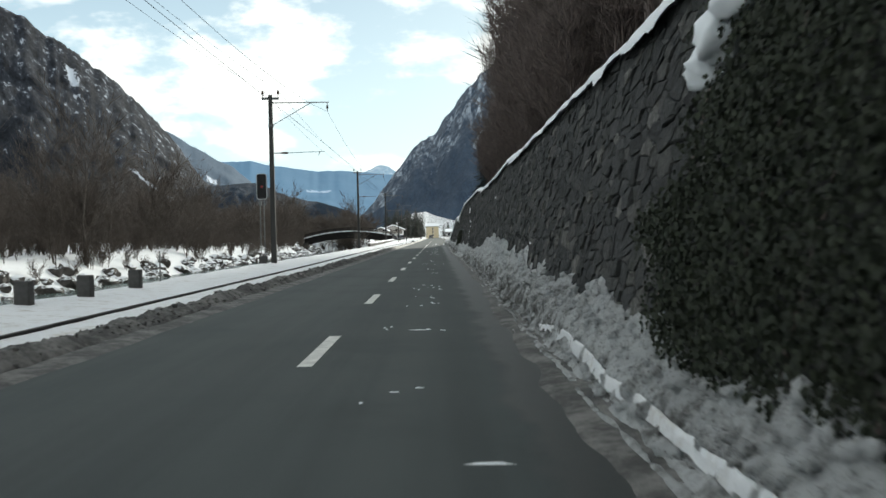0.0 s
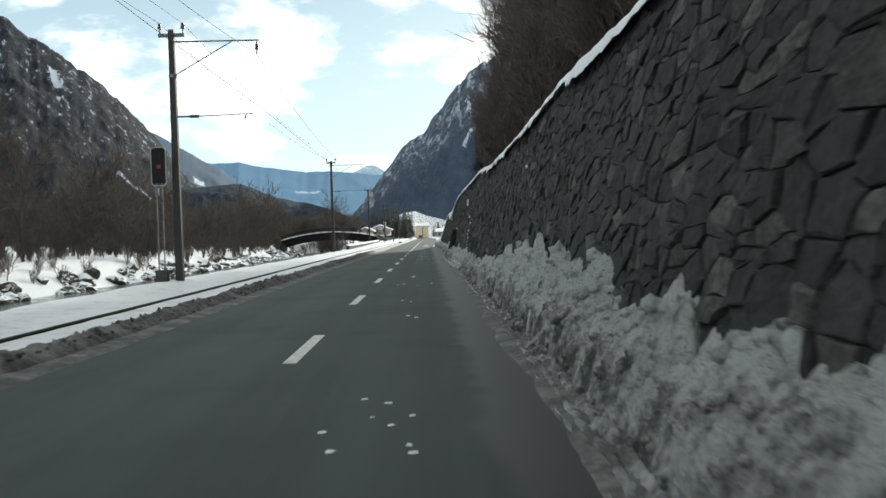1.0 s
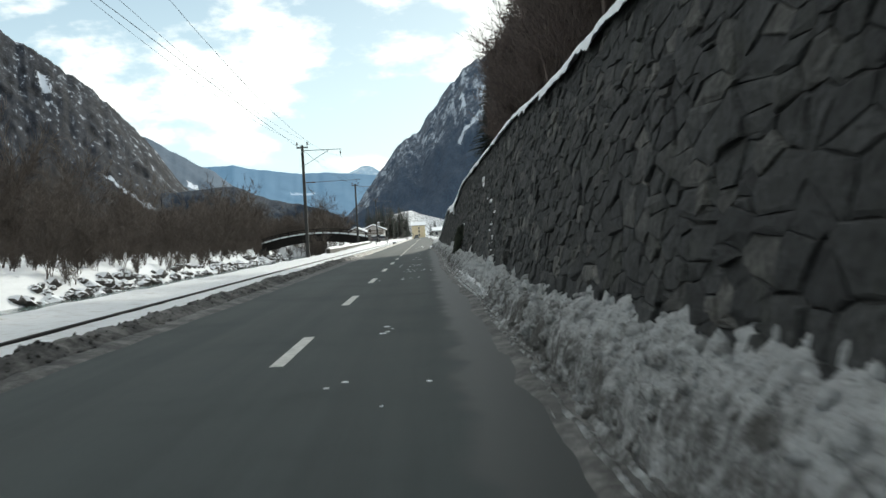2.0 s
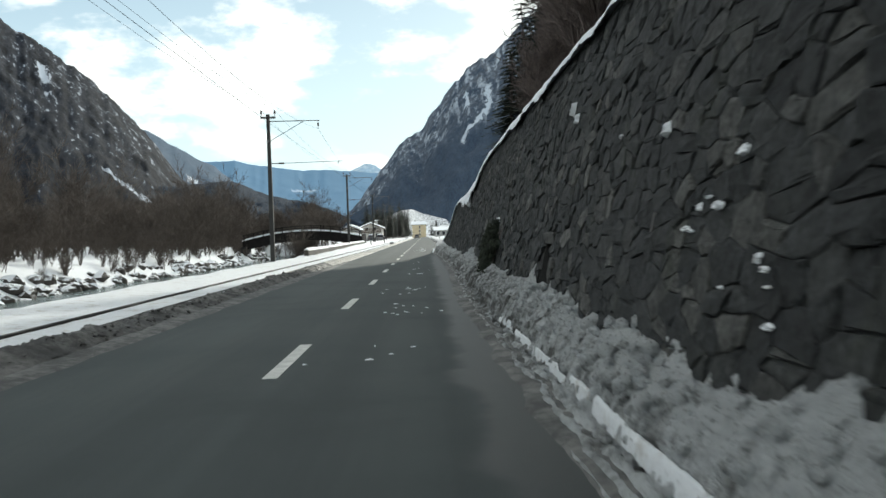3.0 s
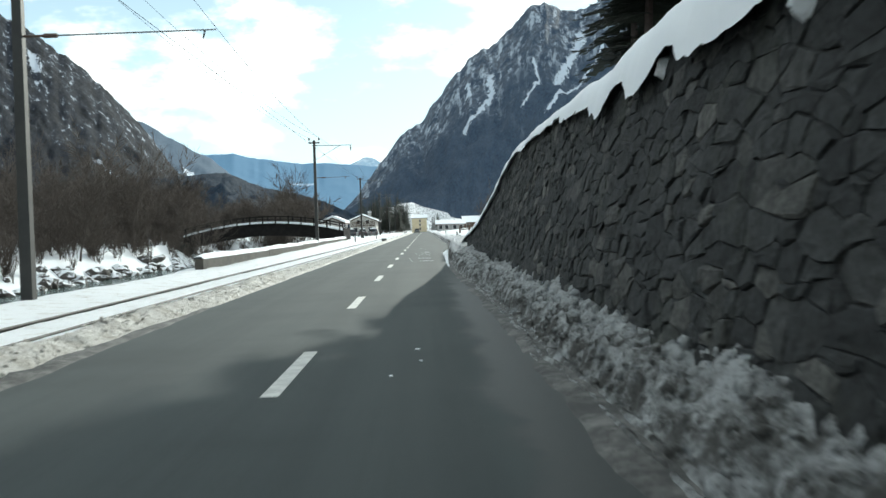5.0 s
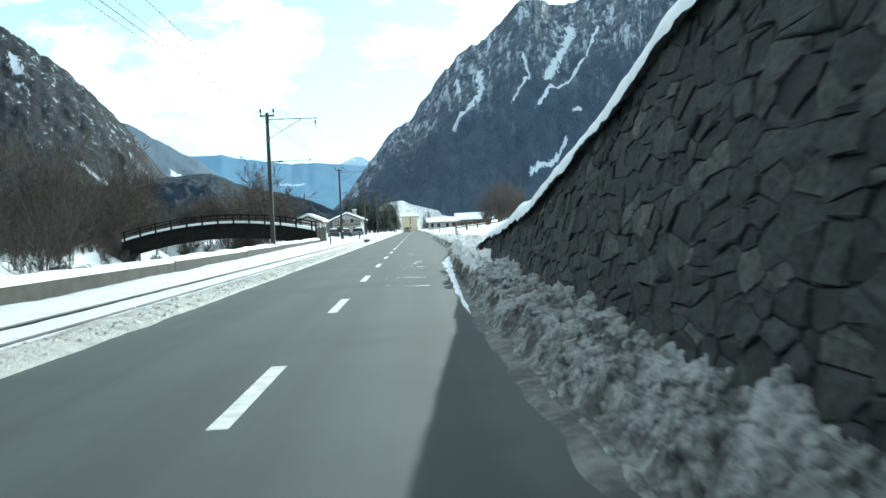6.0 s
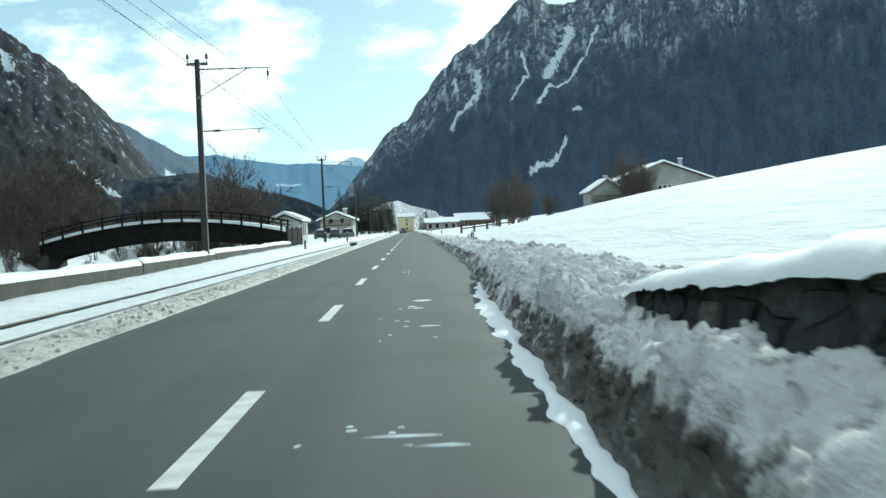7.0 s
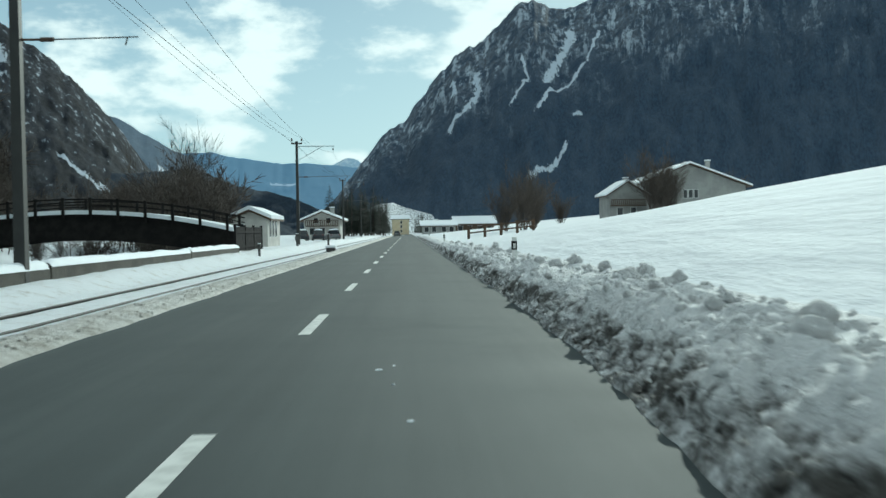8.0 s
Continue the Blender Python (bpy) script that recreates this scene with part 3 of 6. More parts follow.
GROOVES = ((-4.3, 0.04, 0.07), (-5.36, 0.07, 0.11))


def track_shift(y):
    """The track swings gently towards the road at its near end."""
    return 0.42 * (1 - smooth(20, 85, y))


def crumble(x, y, seed):
    """Lumpy broken snow: rounded clods with sharp creases between them."""
    out = 0.0
    for k, (f, amp) in enumerate(((1.6, 0.42), (3.4, 0.34), (7.0, 0.28), (14.0, 0.16), (27.0, 0.05))):
        out = out + amp * (np.abs(2 * value_noise(x * f + seed, y * f, seed + k) - 1) ** 0.8 - 0.45)
    return out


BANK_EDGE_Y = [-40, -5, 6, 12, 30, 47, 57, 64, 72, 80, 98, 105, 112, 118, 128]
BANK_EDGE_X = [2.34, 2.24, 2.26, 2.38, 2.4, 2.38, 2.22, 2.2, 2.32, 2.36, 2.3, 2.16, 2.08, 2.12, 2.3]
CREST_Y = [-40, -8, -6, -4.6, 0, 2, 6, 8, 14, 19, 24, 28, 35, 46, 56, 62, 68, 76, 82, 92, 100, 104, 110, 114, 118, 124, 128]
CREST_Z = [0.5, 0.42, 0.32, 0.5, 0.5, 0.48, 0.5, 0.62, 0.7, 0.8, 0.76, 0.62, 0.5, 0.48, 0.5, 0.48, 0.48, 0.54, 0.44, 0.44, 0.4, 0.36, 0.38, 0.4, 0.52, 0.56, 0.58]
SLABS = [(-4.9, 0.9, 0.14), (-1.6, 0.8, 0.12), (0.3, 0.9, 0.1), (4.1, 0.5, 0.26), (7.7, 1.0, 0.3), (9.2, 0.8, 0.22), (10.9, 0.9, 0.3), (13.9, 1.0, 0.32), (15.4, 1.1, 0.26), (16.6, 0.9, 0.26), (17.5, 1.0, 0.3), (19.2, 1.0, 0.28), (20.3, 0.9, 0.18), (21.4, 1.0, 0.26), (22.8, 1.1, 0.16), (24.8, 1.2, 0.22), (45.0, 0.8, 0.16), (56.0, 0.7, 0.14), (64.8, 0.9, 0.22), (73.9, 0.8, 0.2), (76.3, 0.7, 0.18), (77.9, 0.6, 0.22), (103.0, 0.7, 0.12), (118.0, 1.2, 0.1)]


def bank_wall():
    """Ploughed bank piled against the retaining wall: a flat slushy foot, a cut face and a broken crest with upright slabs."""
    y = spaced([(-40, -14, 0.15), (-14, 128, 0.04)])
    u = np.concatenate([np.linspace(0, 0.3, 16), np.linspace(0.3, 1, 46)[1:]])
    U, Y = np.meshgrid(u, y)
    inner = np.interp(Y, BANK_EDGE_Y, BANK_EDGE_X) + 0.16 * (fbm(Y * 0.9, Y * 0 + 3, 5, 12) - 0.5)
    X = inner + (3.16 - inner + 0.15 * smooth(118, 126, Y)) * U
    crest = np.interp(Y, CREST_Y, CREST_Z) * (0.8 + 0.4 * fbm(Y * 0.9, Y * 0 + 1, 4, 15))
    foot = 0.34 - 0.2 * smooth(98, 108, Y) + 0.1 * (fbm(Y * 0.3, Y * 0 + 6, 3, 16) - 0.5)
    rise = np.clip((U - foot) / (0.98 - foot), 0, 1)
    Z = 0.05 * smooth(0, 0.3, U) + crest * (0.45 * smooth(0.0, 0.28, rise) + 0.55 * rise)
    for sy, wide, tall in SLABS:
        d = np.abs(Y - sy) / (wide / 2)
        ragged = 0.75 + 0.6 * (value_noise(Y * 4.5, Y * 0 + sy, 18) - 0.4) + 0.3 * (value_noise(Y * 15, Y * 0 + sy, 19) - 0.5)
        Z = Z + tall * np.clip(1 - d**4, 0, 1) * ragged * smooth(0.45, 0.8, rise) ** 1.3
    lumps = crumble(X, Y, 21)
    wet = smooth(foot * 0.7, foot + 0.12, U)
    Z = Z + lumps * (0.05 * smooth(0, 0.2, U) + 0.3 * wet)
    X = X + 0.17 * crumble(X + 9, Y * 1.1, 33) * wet * (1 - smooth(0.9, 1, U))
    ruts = 0.018 * np.sin(U * 46 + 2.0 * fbm(Y * 0.12, U * 3, 3, 23)) * smooth(0.02, 0.1, U) * (1 - wet)
    Z = np.maximum(Z + ruts, 0.012) * (1 - smooth(116.5, 124, Y)) - 0.05 * (1 - smooth(0.0, 0.04, U)) - 0.1 * smooth(119, 124, Y)
    ob = sheet("snow_bank", X, Y, Z, M_SLUSH)
    WALL_GRID.extend((X, Y, Z))
    return tagged(ob, "rough grey bank of dirty ploughed snow against the wall", "snow bank", kind="stuff")


def rubble(name, grid, rows, cols, count, sizes, seed, mat, label):
    """Small broken lumps lying on a bank, in one mesh."""
    rng = np.random.default_rng(seed)
    bm = bmesh.new()
    bmesh.ops.create_icosphere(bm, subdivisions=1, radius=1.0)
    base = np.array([v.co for v in bm.verts])
    tris = np.array([[v.index for v in f.verts] for f in bm.faces])
    bm.free()
    GX_, GY_, GZ_ = grid
    r, c = rng.integers(*rows, count), rng.integers(*cols, count)
    at = np.stack([GX_[r, c], GY_[r, c], GZ_[r, c]], -1)
    size = sizes[0] + (sizes[1] - sizes[0]) * rng.random(count) ** 2.6
    lump = base[None] * (1 + 0.55 * (rng.random((count, len(base), 1)) - 0.5)) * (0.6 + 0.8 * rng.random((count, 1, 3)))
    turn = rng.random(count) * 2 * np.pi
    ca, sa = np.cos(turn)[:, None], np.sin(turn)[:, None]
    lump = np.stack([lump[..., 0] * ca - lump[..., 1] * sa, lump[..., 0] * sa + lump[..., 1] * ca, lump[..., 2]], -1)
    verts = (at[:, None] + lump * size[:, None, None] + np.array([0, 0, 0.2]) * size[:, None, None]).reshape(-1, 3)
    faces = (tris[None] + (np.arange(count) * len(base))[:, None, None]).reshape(-1, 3)
    me = bpy.data.meshes.new(name)
    me.vertices.add(len(verts))
    me.vertices.foreach_set("co", verts.astype(np.float32).ravel())
    me.loops.add(faces.size)
    me.loops.foreach_set("vertex_index", faces.ravel().astype(np.int32))
    me.polygons.add(len(faces))
    me.polygons.foreach_set("loop_start", np.arange(0, faces.size, 3, dtype=np.int32))
    me.materials.append(mat)
    me.update(calc_edges=True)
    return tagged(new(name, me), label, "snow lumps", kind="stuff")


WALL_GRID = []
BANK_GRID = []


def cut_edge(y0, y1, seed):
    """Clean snow where the plough blade sliced the foot of the bank."""
    rows = np.flatnonzero((WALL_GRID[1][:, 0] > y0) & (WALL_GRID[1][:, 0] < y1))
    X, Y, Z = [g[rows, 18:23] for g in WALL_GRID]
    k = np.linspace(0, 1, 5)[None] + 0 * Y
    lift = 0.07 * np.sin(np.pi * k) * (0.55 + 0.6 * fbm(Y * 1.2, k * 2, 4, seed + 1)) - 0.02 - 0.1 * smooth(2.0, 0.0, np.minimum(Y - y0, y1 - Y))
    smoothed = np.stack([np.convolve(np.pad(Z[:, i], 20, mode="edge"), np.ones(41) / 41, "valid") for i in range(5)], -1)
    straight = np.stack([np.convolve(np.pad(X[:, i], 20, mode="edge"), np.ones(41) / 41, "valid") for i in range(5)], -1)
    ob = sheet("packed_snow", straight, Y, smoothed + lift + 0.045 + 0.02 * (fbm(straight * 9, Y * 7, 3, seed) - 0.5), M_TRACKSNOW)
    return tagged(ob, "clean sliced snow along the foot of the bank", "snow", kind="stuff")


def bank_field():
    """Ploughed bank between the road and the open field."""
    y = spaced([(112, 122, 0.05), (122, 152, 0.03), (152, 190, 0.1), (190, 330, 0.6)])
    u = np.concatenate([np.linspace(0, 0.2, 26), np.linspace(0.2, 1, 48)[1:]])
    U, Y = np.meshgrid(u, y)
    inner = np.interp(Y, [112, 124, 134, 142.6, 148, 155, 330], [2.2, 2.3, 2.5, 2.68, 2.9, 3.02, 3.06]) + 0.14 * (fbm(Y * 0.8, Y * 0 + 3, 5, 12) - 0.5)
    outer = 3.4 + 1.05 * smooth(116, 134, Y)
    X = inner + (outer - inner) * U
    base = ground_height(X, Y)
    arc = U * (outer - inner) * 1.15 + 0.25 * smooth(0, 0.15, U)
    crest = (0.5 + 0.12 * smooth(120, 127, Y) - 0.1 * smooth(138, 147, Y) - 0.08 * smooth(147, 162, Y)) * smooth(112, 121, Y) * (0.8 + 0.4 * fbm(Y * 0.5, Y * 0 + 1, 4, 15))
    steep = 1 - smooth(136, 147, Y)
    Z = np.maximum(np.maximum(base, 0) * smooth(0.5, 1, U), crest * (steep * (0.92 * smooth(0.01, 0.2, U) + 0.08 * U) + (1 - steep) * (0.06 * smooth(0.0, 0.06, U) + 0.86 * smooth(0.0, 0.46, U) + 0.1 * U)))
    Z = Z + 0.34 * (value_noise(arc * 1.9, Y * 1.5, 57) - 0.5) * smooth(0.05, 0.2, U) * smooth(112, 121, Y) * (1 - 0.5 * smooth(0.6, 1, U))
    Z = Z + crumble(arc, Y, 51) * (0.42 - 0.2 * smooth(0.25, 0.5, U) - 0.06 * smooth(0.7, 1, U)) * smooth(0, 0.12, U) * smooth(112, 121, Y)
    X = X + (0.3 - 0.08 * smooth(0.14, 0.35, U)) * crumble(arc + 9, Y, 53) * smooth(0, 0.12, U) * (1 - smooth(0.9, 1, U))
    Z = np.maximum(Z, (base + 0.03) * smooth(0.1, 0.3, U))
    Z = np.maximum(Z, 0.012) - 0.05 * (1 - smooth(0.0, 0.03, U)) - 0.12 * smooth(0.97, 1, U)
    Z = Z - 0.9 * (1 - smooth(113, 121, Y)) * smooth(0.5, 1, U)
    BANK_GRID.extend((X, Y, Z))
    ob = sheet("snow_bank", X, Y, Z, M_BANK)
    return tagged(ob, "tall crumbly bank of ploughed snow beside the field", "snow bank", kind="stuff")


def packed_strip():
    """Bright packed snow left along the asphalt edge."""
    y = np.arange(112.5, 141.0, 0.08)
    u = np.linspace(0, 1, 7)
    U, Y = np.meshgrid(u, y)
    mid = np.interp(Y, [112, 118, 124, 127, 136, 141], [2.06, 2.12, 2.22, 2.27, 2.46, 2.75])
    wide = np.interp(Y, [112.5, 114, 119, 126, 134, 138, 141], [0.02, 0.12, 0.14, 0.22, 0.34, 0.22, 0.02]) * np.clip(1.7 * fbm(Y * 1.6, Y * 0, 5, 75) + 0.02, 0.02, 2)
    X = mid + wide * (U - 0.5) + 0.035 * (fbm(Y * 2.5, U * 0 + 3, 4, 76) - 0.5)
    Z = 0.003 + 0.02 * np.sin(np.pi * U) ** 0.5 + 0.01 * fbm(X * 9, Y * 9, 3, 77) * np.sin(np.pi * U)
    ob = sheet("packed_snow", X, Y, Z, M_CAP)
    return tagged(ob, "bright strip of packed snow on the asphalt edge", "snow", kind="stuff")


def clod(seed):
    bm = bmesh.new()
    bmesh.ops.create_icosphere(bm, subdivisions=3, radius=0.5)
    off = Vector((seed * 3.1, seed * 7.7, 1.0))
    for v in bm.verts:
        k = 1 + 0.4 * noise.noise(v.co * 2.6 + off) + 0.28 * noise.noise(v.co * 6 + off) + 0.16 * noise.noise(v.co * 13 + off)
        v.co = Vector((v.co.x * 1.1, v.co.y, v.co.z * 0.85)) * k
    return tagged(part("snow_clod", bm, M_BANK, soft=True), "rounded lump of ploughed snow on the bank", "snow clod", "snow clods on the bank")


def slush_right():
    """Flat trodden slush between the asphalt and the bank."""
    y = spaced([(-40, 132, 0.12)])
    u = np.linspace(0, 1, 14)
    U, Y = np.meshgrid(u, y)
    edge = np.interp(Y, BANK_EDGE_Y, BANK_EDGE_X) - 0.09 + 0.3 * smooth(122, 132, Y) + 0.2 * (fbm(Y * 0.9, Y * 0 + 8, 4, 31) - 0.5)
    X = edge + (2.75 + 0.3 * smooth(112, 134, Y) + 0.2 - edge) * U
    Z = -0.012 + 0.03 * smooth(0, 0.12, U) + 0.035 * smooth(0.05, 0.5, U) * fbm(X * 4, Y * 3, 4, 33)
    ob = sheet("slush", X, Y, Z, M_SLUSH_LOW)
    return tagged(ob, "grey wet slush along the road edge", "slush", kind="stuff")


def slush_left():
    """Dark wet slush ploughed towards the track on the shaded stretch."""
    y = spaced([(-60, 105, 0.12)])
    u = np.linspace(0, 1, 14)
    U, Y = np.meshgrid(u, y)
    edge = -2.42 - 0.25 * smooth(85, 105, Y) + 0.12 * (fbm(Y * 0.8, Y * 0 + 8, 4, 81) - 0.5)
    X = edge + (-3.3 - edge) * U
    Z = -0.012 + 0.03 * smooth(0, 0.12, U) + 0.035 * smooth(0.05, 0.4, U) * fbm(X * 4, Y * 3, 4, 83) + 0.03 * smooth(0.5, 1, U)
    ob = sheet("slush", X, Y, Z, M_SLUSH_LOW, flip=True)
    return tagged(ob, "dark wet slush beside the low snow ridge", "slush", kind="stuff")


def bank_left(stretch, mat, label):
    y = spaced(stretch)
    u = np.linspace(0, 1, 30)
    U, Y = np.meshgrid(u, y)
    inner = -2.58 - 0.14 * (1 - smooth(80, 100, Y)) + 0.12 * (fbm(Y * 0.6, Y * 0 + 5, 5, 41) - 0.5)
    X = inner + (-4.16 + track_shift(Y) - inner) * U
    ridge = 0.13 * np.exp(-(((U - 0.36) / 0.22) ** 2)) * (0.5 + fbm(Y * 0.4, U * 2, 4, 43)) * (1 - 0.5 * smooth(95, 125, Y))
    Z = -0.03 + 0.07 * smooth(0, 0.1, U) + ridge - 0.13 * smooth(0.25, 1, U)
    Z = Z + (0.07 * (fbm(X * 4, Y * 4, 5, 45, 0.6) - 0.5) + 0.13 * crumble(X, Y, 47) * (1 - 0.45 * smooth(95, 125, Y))) * smooth(0, 0.15, U) * (1 - 0.85 * smooth(0.55, 0.95, U))
    tagged(sheet("snow_bank", X, Y, Z, mat, flip=True), label, "snow bank", kind="stuff")
    return X, Y, Z


def track_bed():
    y = spaced([(-60, 230, 0.5), (230, 420, 2.0)])
    x = [-4.1]
    for r, a, b in GROOVES:
        x += [r + 0.13, r + a + 0.006, r + a, r - b, r - b - 0.006, r - 0.2]
    x += list(np.linspace(-5.75, -8.15, 13))
    X, Y = np.meshgrid(np.array(x), y)
    Z = -0.09 + 0.025 * (fbm(X * 1.6, Y * 0.7, 5, 51) - 0.5) + 0.02 * (fbm(X * 6, Y * 6, 3, 53) - 0.5)
    for r, a, b in GROOVES:
        Z = np.where((X < r + a + 0.001) & (X > r - b - 0.001), -0.135, Z)
    rise = smooth(-5.9, -7.2, X) * (0.1 + 0.3 * smooth(118, 190, Y))
    edge = smooth(-7.7, -8.1, X) * (1 - smooth(112, 118, Y))
    Z = Z + rise - 0.55 * edge + 0.1 * (fbm(X * 0.9, Y * 0.5, 4, 55) - 0.5) * smooth(-5.8, -6.6, X)
    X = X + track_shift(Y) * smooth(-7.0, -5.8, X)
    ob = sheet("track_bed", X, Y, Z, M_TRACKSNOW, flip=True)
    return tagged(ob, "snow-filled railway track bed with cleared rail grooves", "track bed", kind="structure")


def rail(x, sunk):
    prof = [(-0.05, -0.16), (-0.05, -0.14), (-0.01, -0.12), (-0.01, -0.07), (-0.032, -0.06), (-0.032, -0.035), (-0.026, -0.028), (0.026, -0.028), (0.032, -0.035), (0.032, -0.06), (0.01, -0.07), (0.01, -0.12), (0.05, -0.14), (0.05, -0.16)]
    y = spaced([(-60, 100, 3.0), (100, 420, 16.0)])
    n = len(prof)
    verts = [(x + a + float(track_shift(yy)), yy, b - sunk) for yy in y for a, b in prof]
    faces = [(i * n + j, i * n + (j + 1) % n, (i + 1) * n + (j + 1) % n, (i + 1) * n + j) for i in range(len(y) - 1) for j in range(n)]
    ob = mesh_object("rail", verts, faces, M_RUST)
    return tagged(ob, "dark steel rail lying in snow groove", "rail", group="metre-gauge rails")


bank_wall()
cut_edge(41, 57, 91)
cut_edge(-11, 1, 93)
bank_field()
wall_rows = int((WALL_GRID[1][:, 0] < -14).sum()), int((WALL_GRID[1][:, 0] < 119).sum())
rubble("snow_lumps", WALL_GRID, wall_rows, (14, 58), 7000, (0.012, 0.075), 5, M_SLUSH, "broken lumps of dirty snow on the bank")
field_rows = int((BANK_GRID[1][:, 0] < 118).sum()), int((BANK_GRID[1][:, 0] < 175).sum())
rubble("snow_lumps", BANK_GRID, field_rows, (6, 70), 4500, (0.01, 0.055), 6, M_BANK, "crumbs of broken snow on the bank")
packed_strip()
slush_right()
slush_left()
left_near = bank_left([(-60, 88, 0.09)], M_SLUSH_LOW, "low dark slushy ridge between road and railway track")
left_far = bank_left([(87.95, 150, 0.11), (150, 230, 0.2), (230, 420, 1.0)], M_LEFTSNOW, "low beige snow ridge between road and railway track")
rubble("snow_lumps", left_near, (600, 1600), (2, 16), 2000, (0.01, 0.04), 7, M_SLUSH_LOW, "dark lumps of slush beside the track")
rubble("snow_lumps", left_far, (0, 750), (2, 18), 2400, (0.008, 0.032), 8, M_LEFTSNOW, "beige crumbs of snow beside the track")
track_bed()
for r, sunk in zip(RAILS, (0.034, 0.016)):
    rail(r, sunk)


# ---- retaining wall ----
NICHES = [(54.75, 55.55, 1.14), (41.35, 42.05, 1.16)]


def wall_core():
    ys = sorted(set(list(np.arange(-40, 127.1, 1.0)) + [v for a, b, _ in NICHES for v in (a, b)]))
    bm = bmesh.new()
    for a, b in zip(ys[:-1], ys[1:]):
        low = next((h for p, q, h in NICHES if a >= p - 1e-6 and b <= q + 1e-6), -0.3)
        ta, tb = float(wall_top(a)), float(wall_top(b))
        pts = []
        for yy, t in ((a, ta), (b, tb)):
            pts += [bm.verts.new((WALL_X + BATTER * low + 0.02, yy, low)), bm.verts.new((WALL_X + BATTER * t + 0.02, yy, t)), bm.verts.new((WALL_X + BATTER * t + 0.75, yy, t)), bm.verts.new((WALL_X + BATTER * t + 0.75, yy, low))]
        for i in range(4):
            j = (i + 1) % 4
            bm.faces.new((pts[i], pts[4 + i], pts[4 + j], pts[j]))
        bm.faces.new(pts[:4][::-1])
        bm.faces.new(pts[4:])
    bmesh.ops.recalc_face_normals(bm, faces=bm.faces)
    core = part("wall_retaining", bm, M_JOINT)
    tagged(core, "tall dark rubble-stone retaining wall leaning into slope", "wall", kind="structure")
    for a, b, h in NICHES:
        x = WALL_X + 0.06
        nb = bmesh.new()
        add_box(nb, x + 0.55, x + 0.65, a - 0.1, b + 0.1, -0.2, h + 0.1)
        for s0, s1 in ((a - 0.1, a), (b, b + 0.1)):
            add_box(nb, x + 0.25, x + 0.6, s0, s1, -0.2, h - 0.02)
        part("niche_lining", nb, M_JOINT, core, "dark drain recess in the wall")
        part("lintel", box(x + 0.2, x + 0.6, a - 0.15, b + 0.15, h, h + 0.16, 0.02), M_STONE, core, "long stone lintel over drain recess")
    return core


def clipped(poly, a, b, c):
    """The part of a convex outline where a * y + b * z <= c."""
    out = []
    for (y0, z0), (y1, z1) in zip(poly, poly[1:] + poly[:1]):
        d0, d1 = a * y0 + b * z0 - c, a * y1 + b * z1 - c
        if d0 <= 0:
            out.append((y0, z0))
        if d0 * d1 < 0:
            k = d0 / (d0 - d1)
            out.append((y0 + (y1 - y0) * k, z0 + (z1 - z0) * k))
    return out


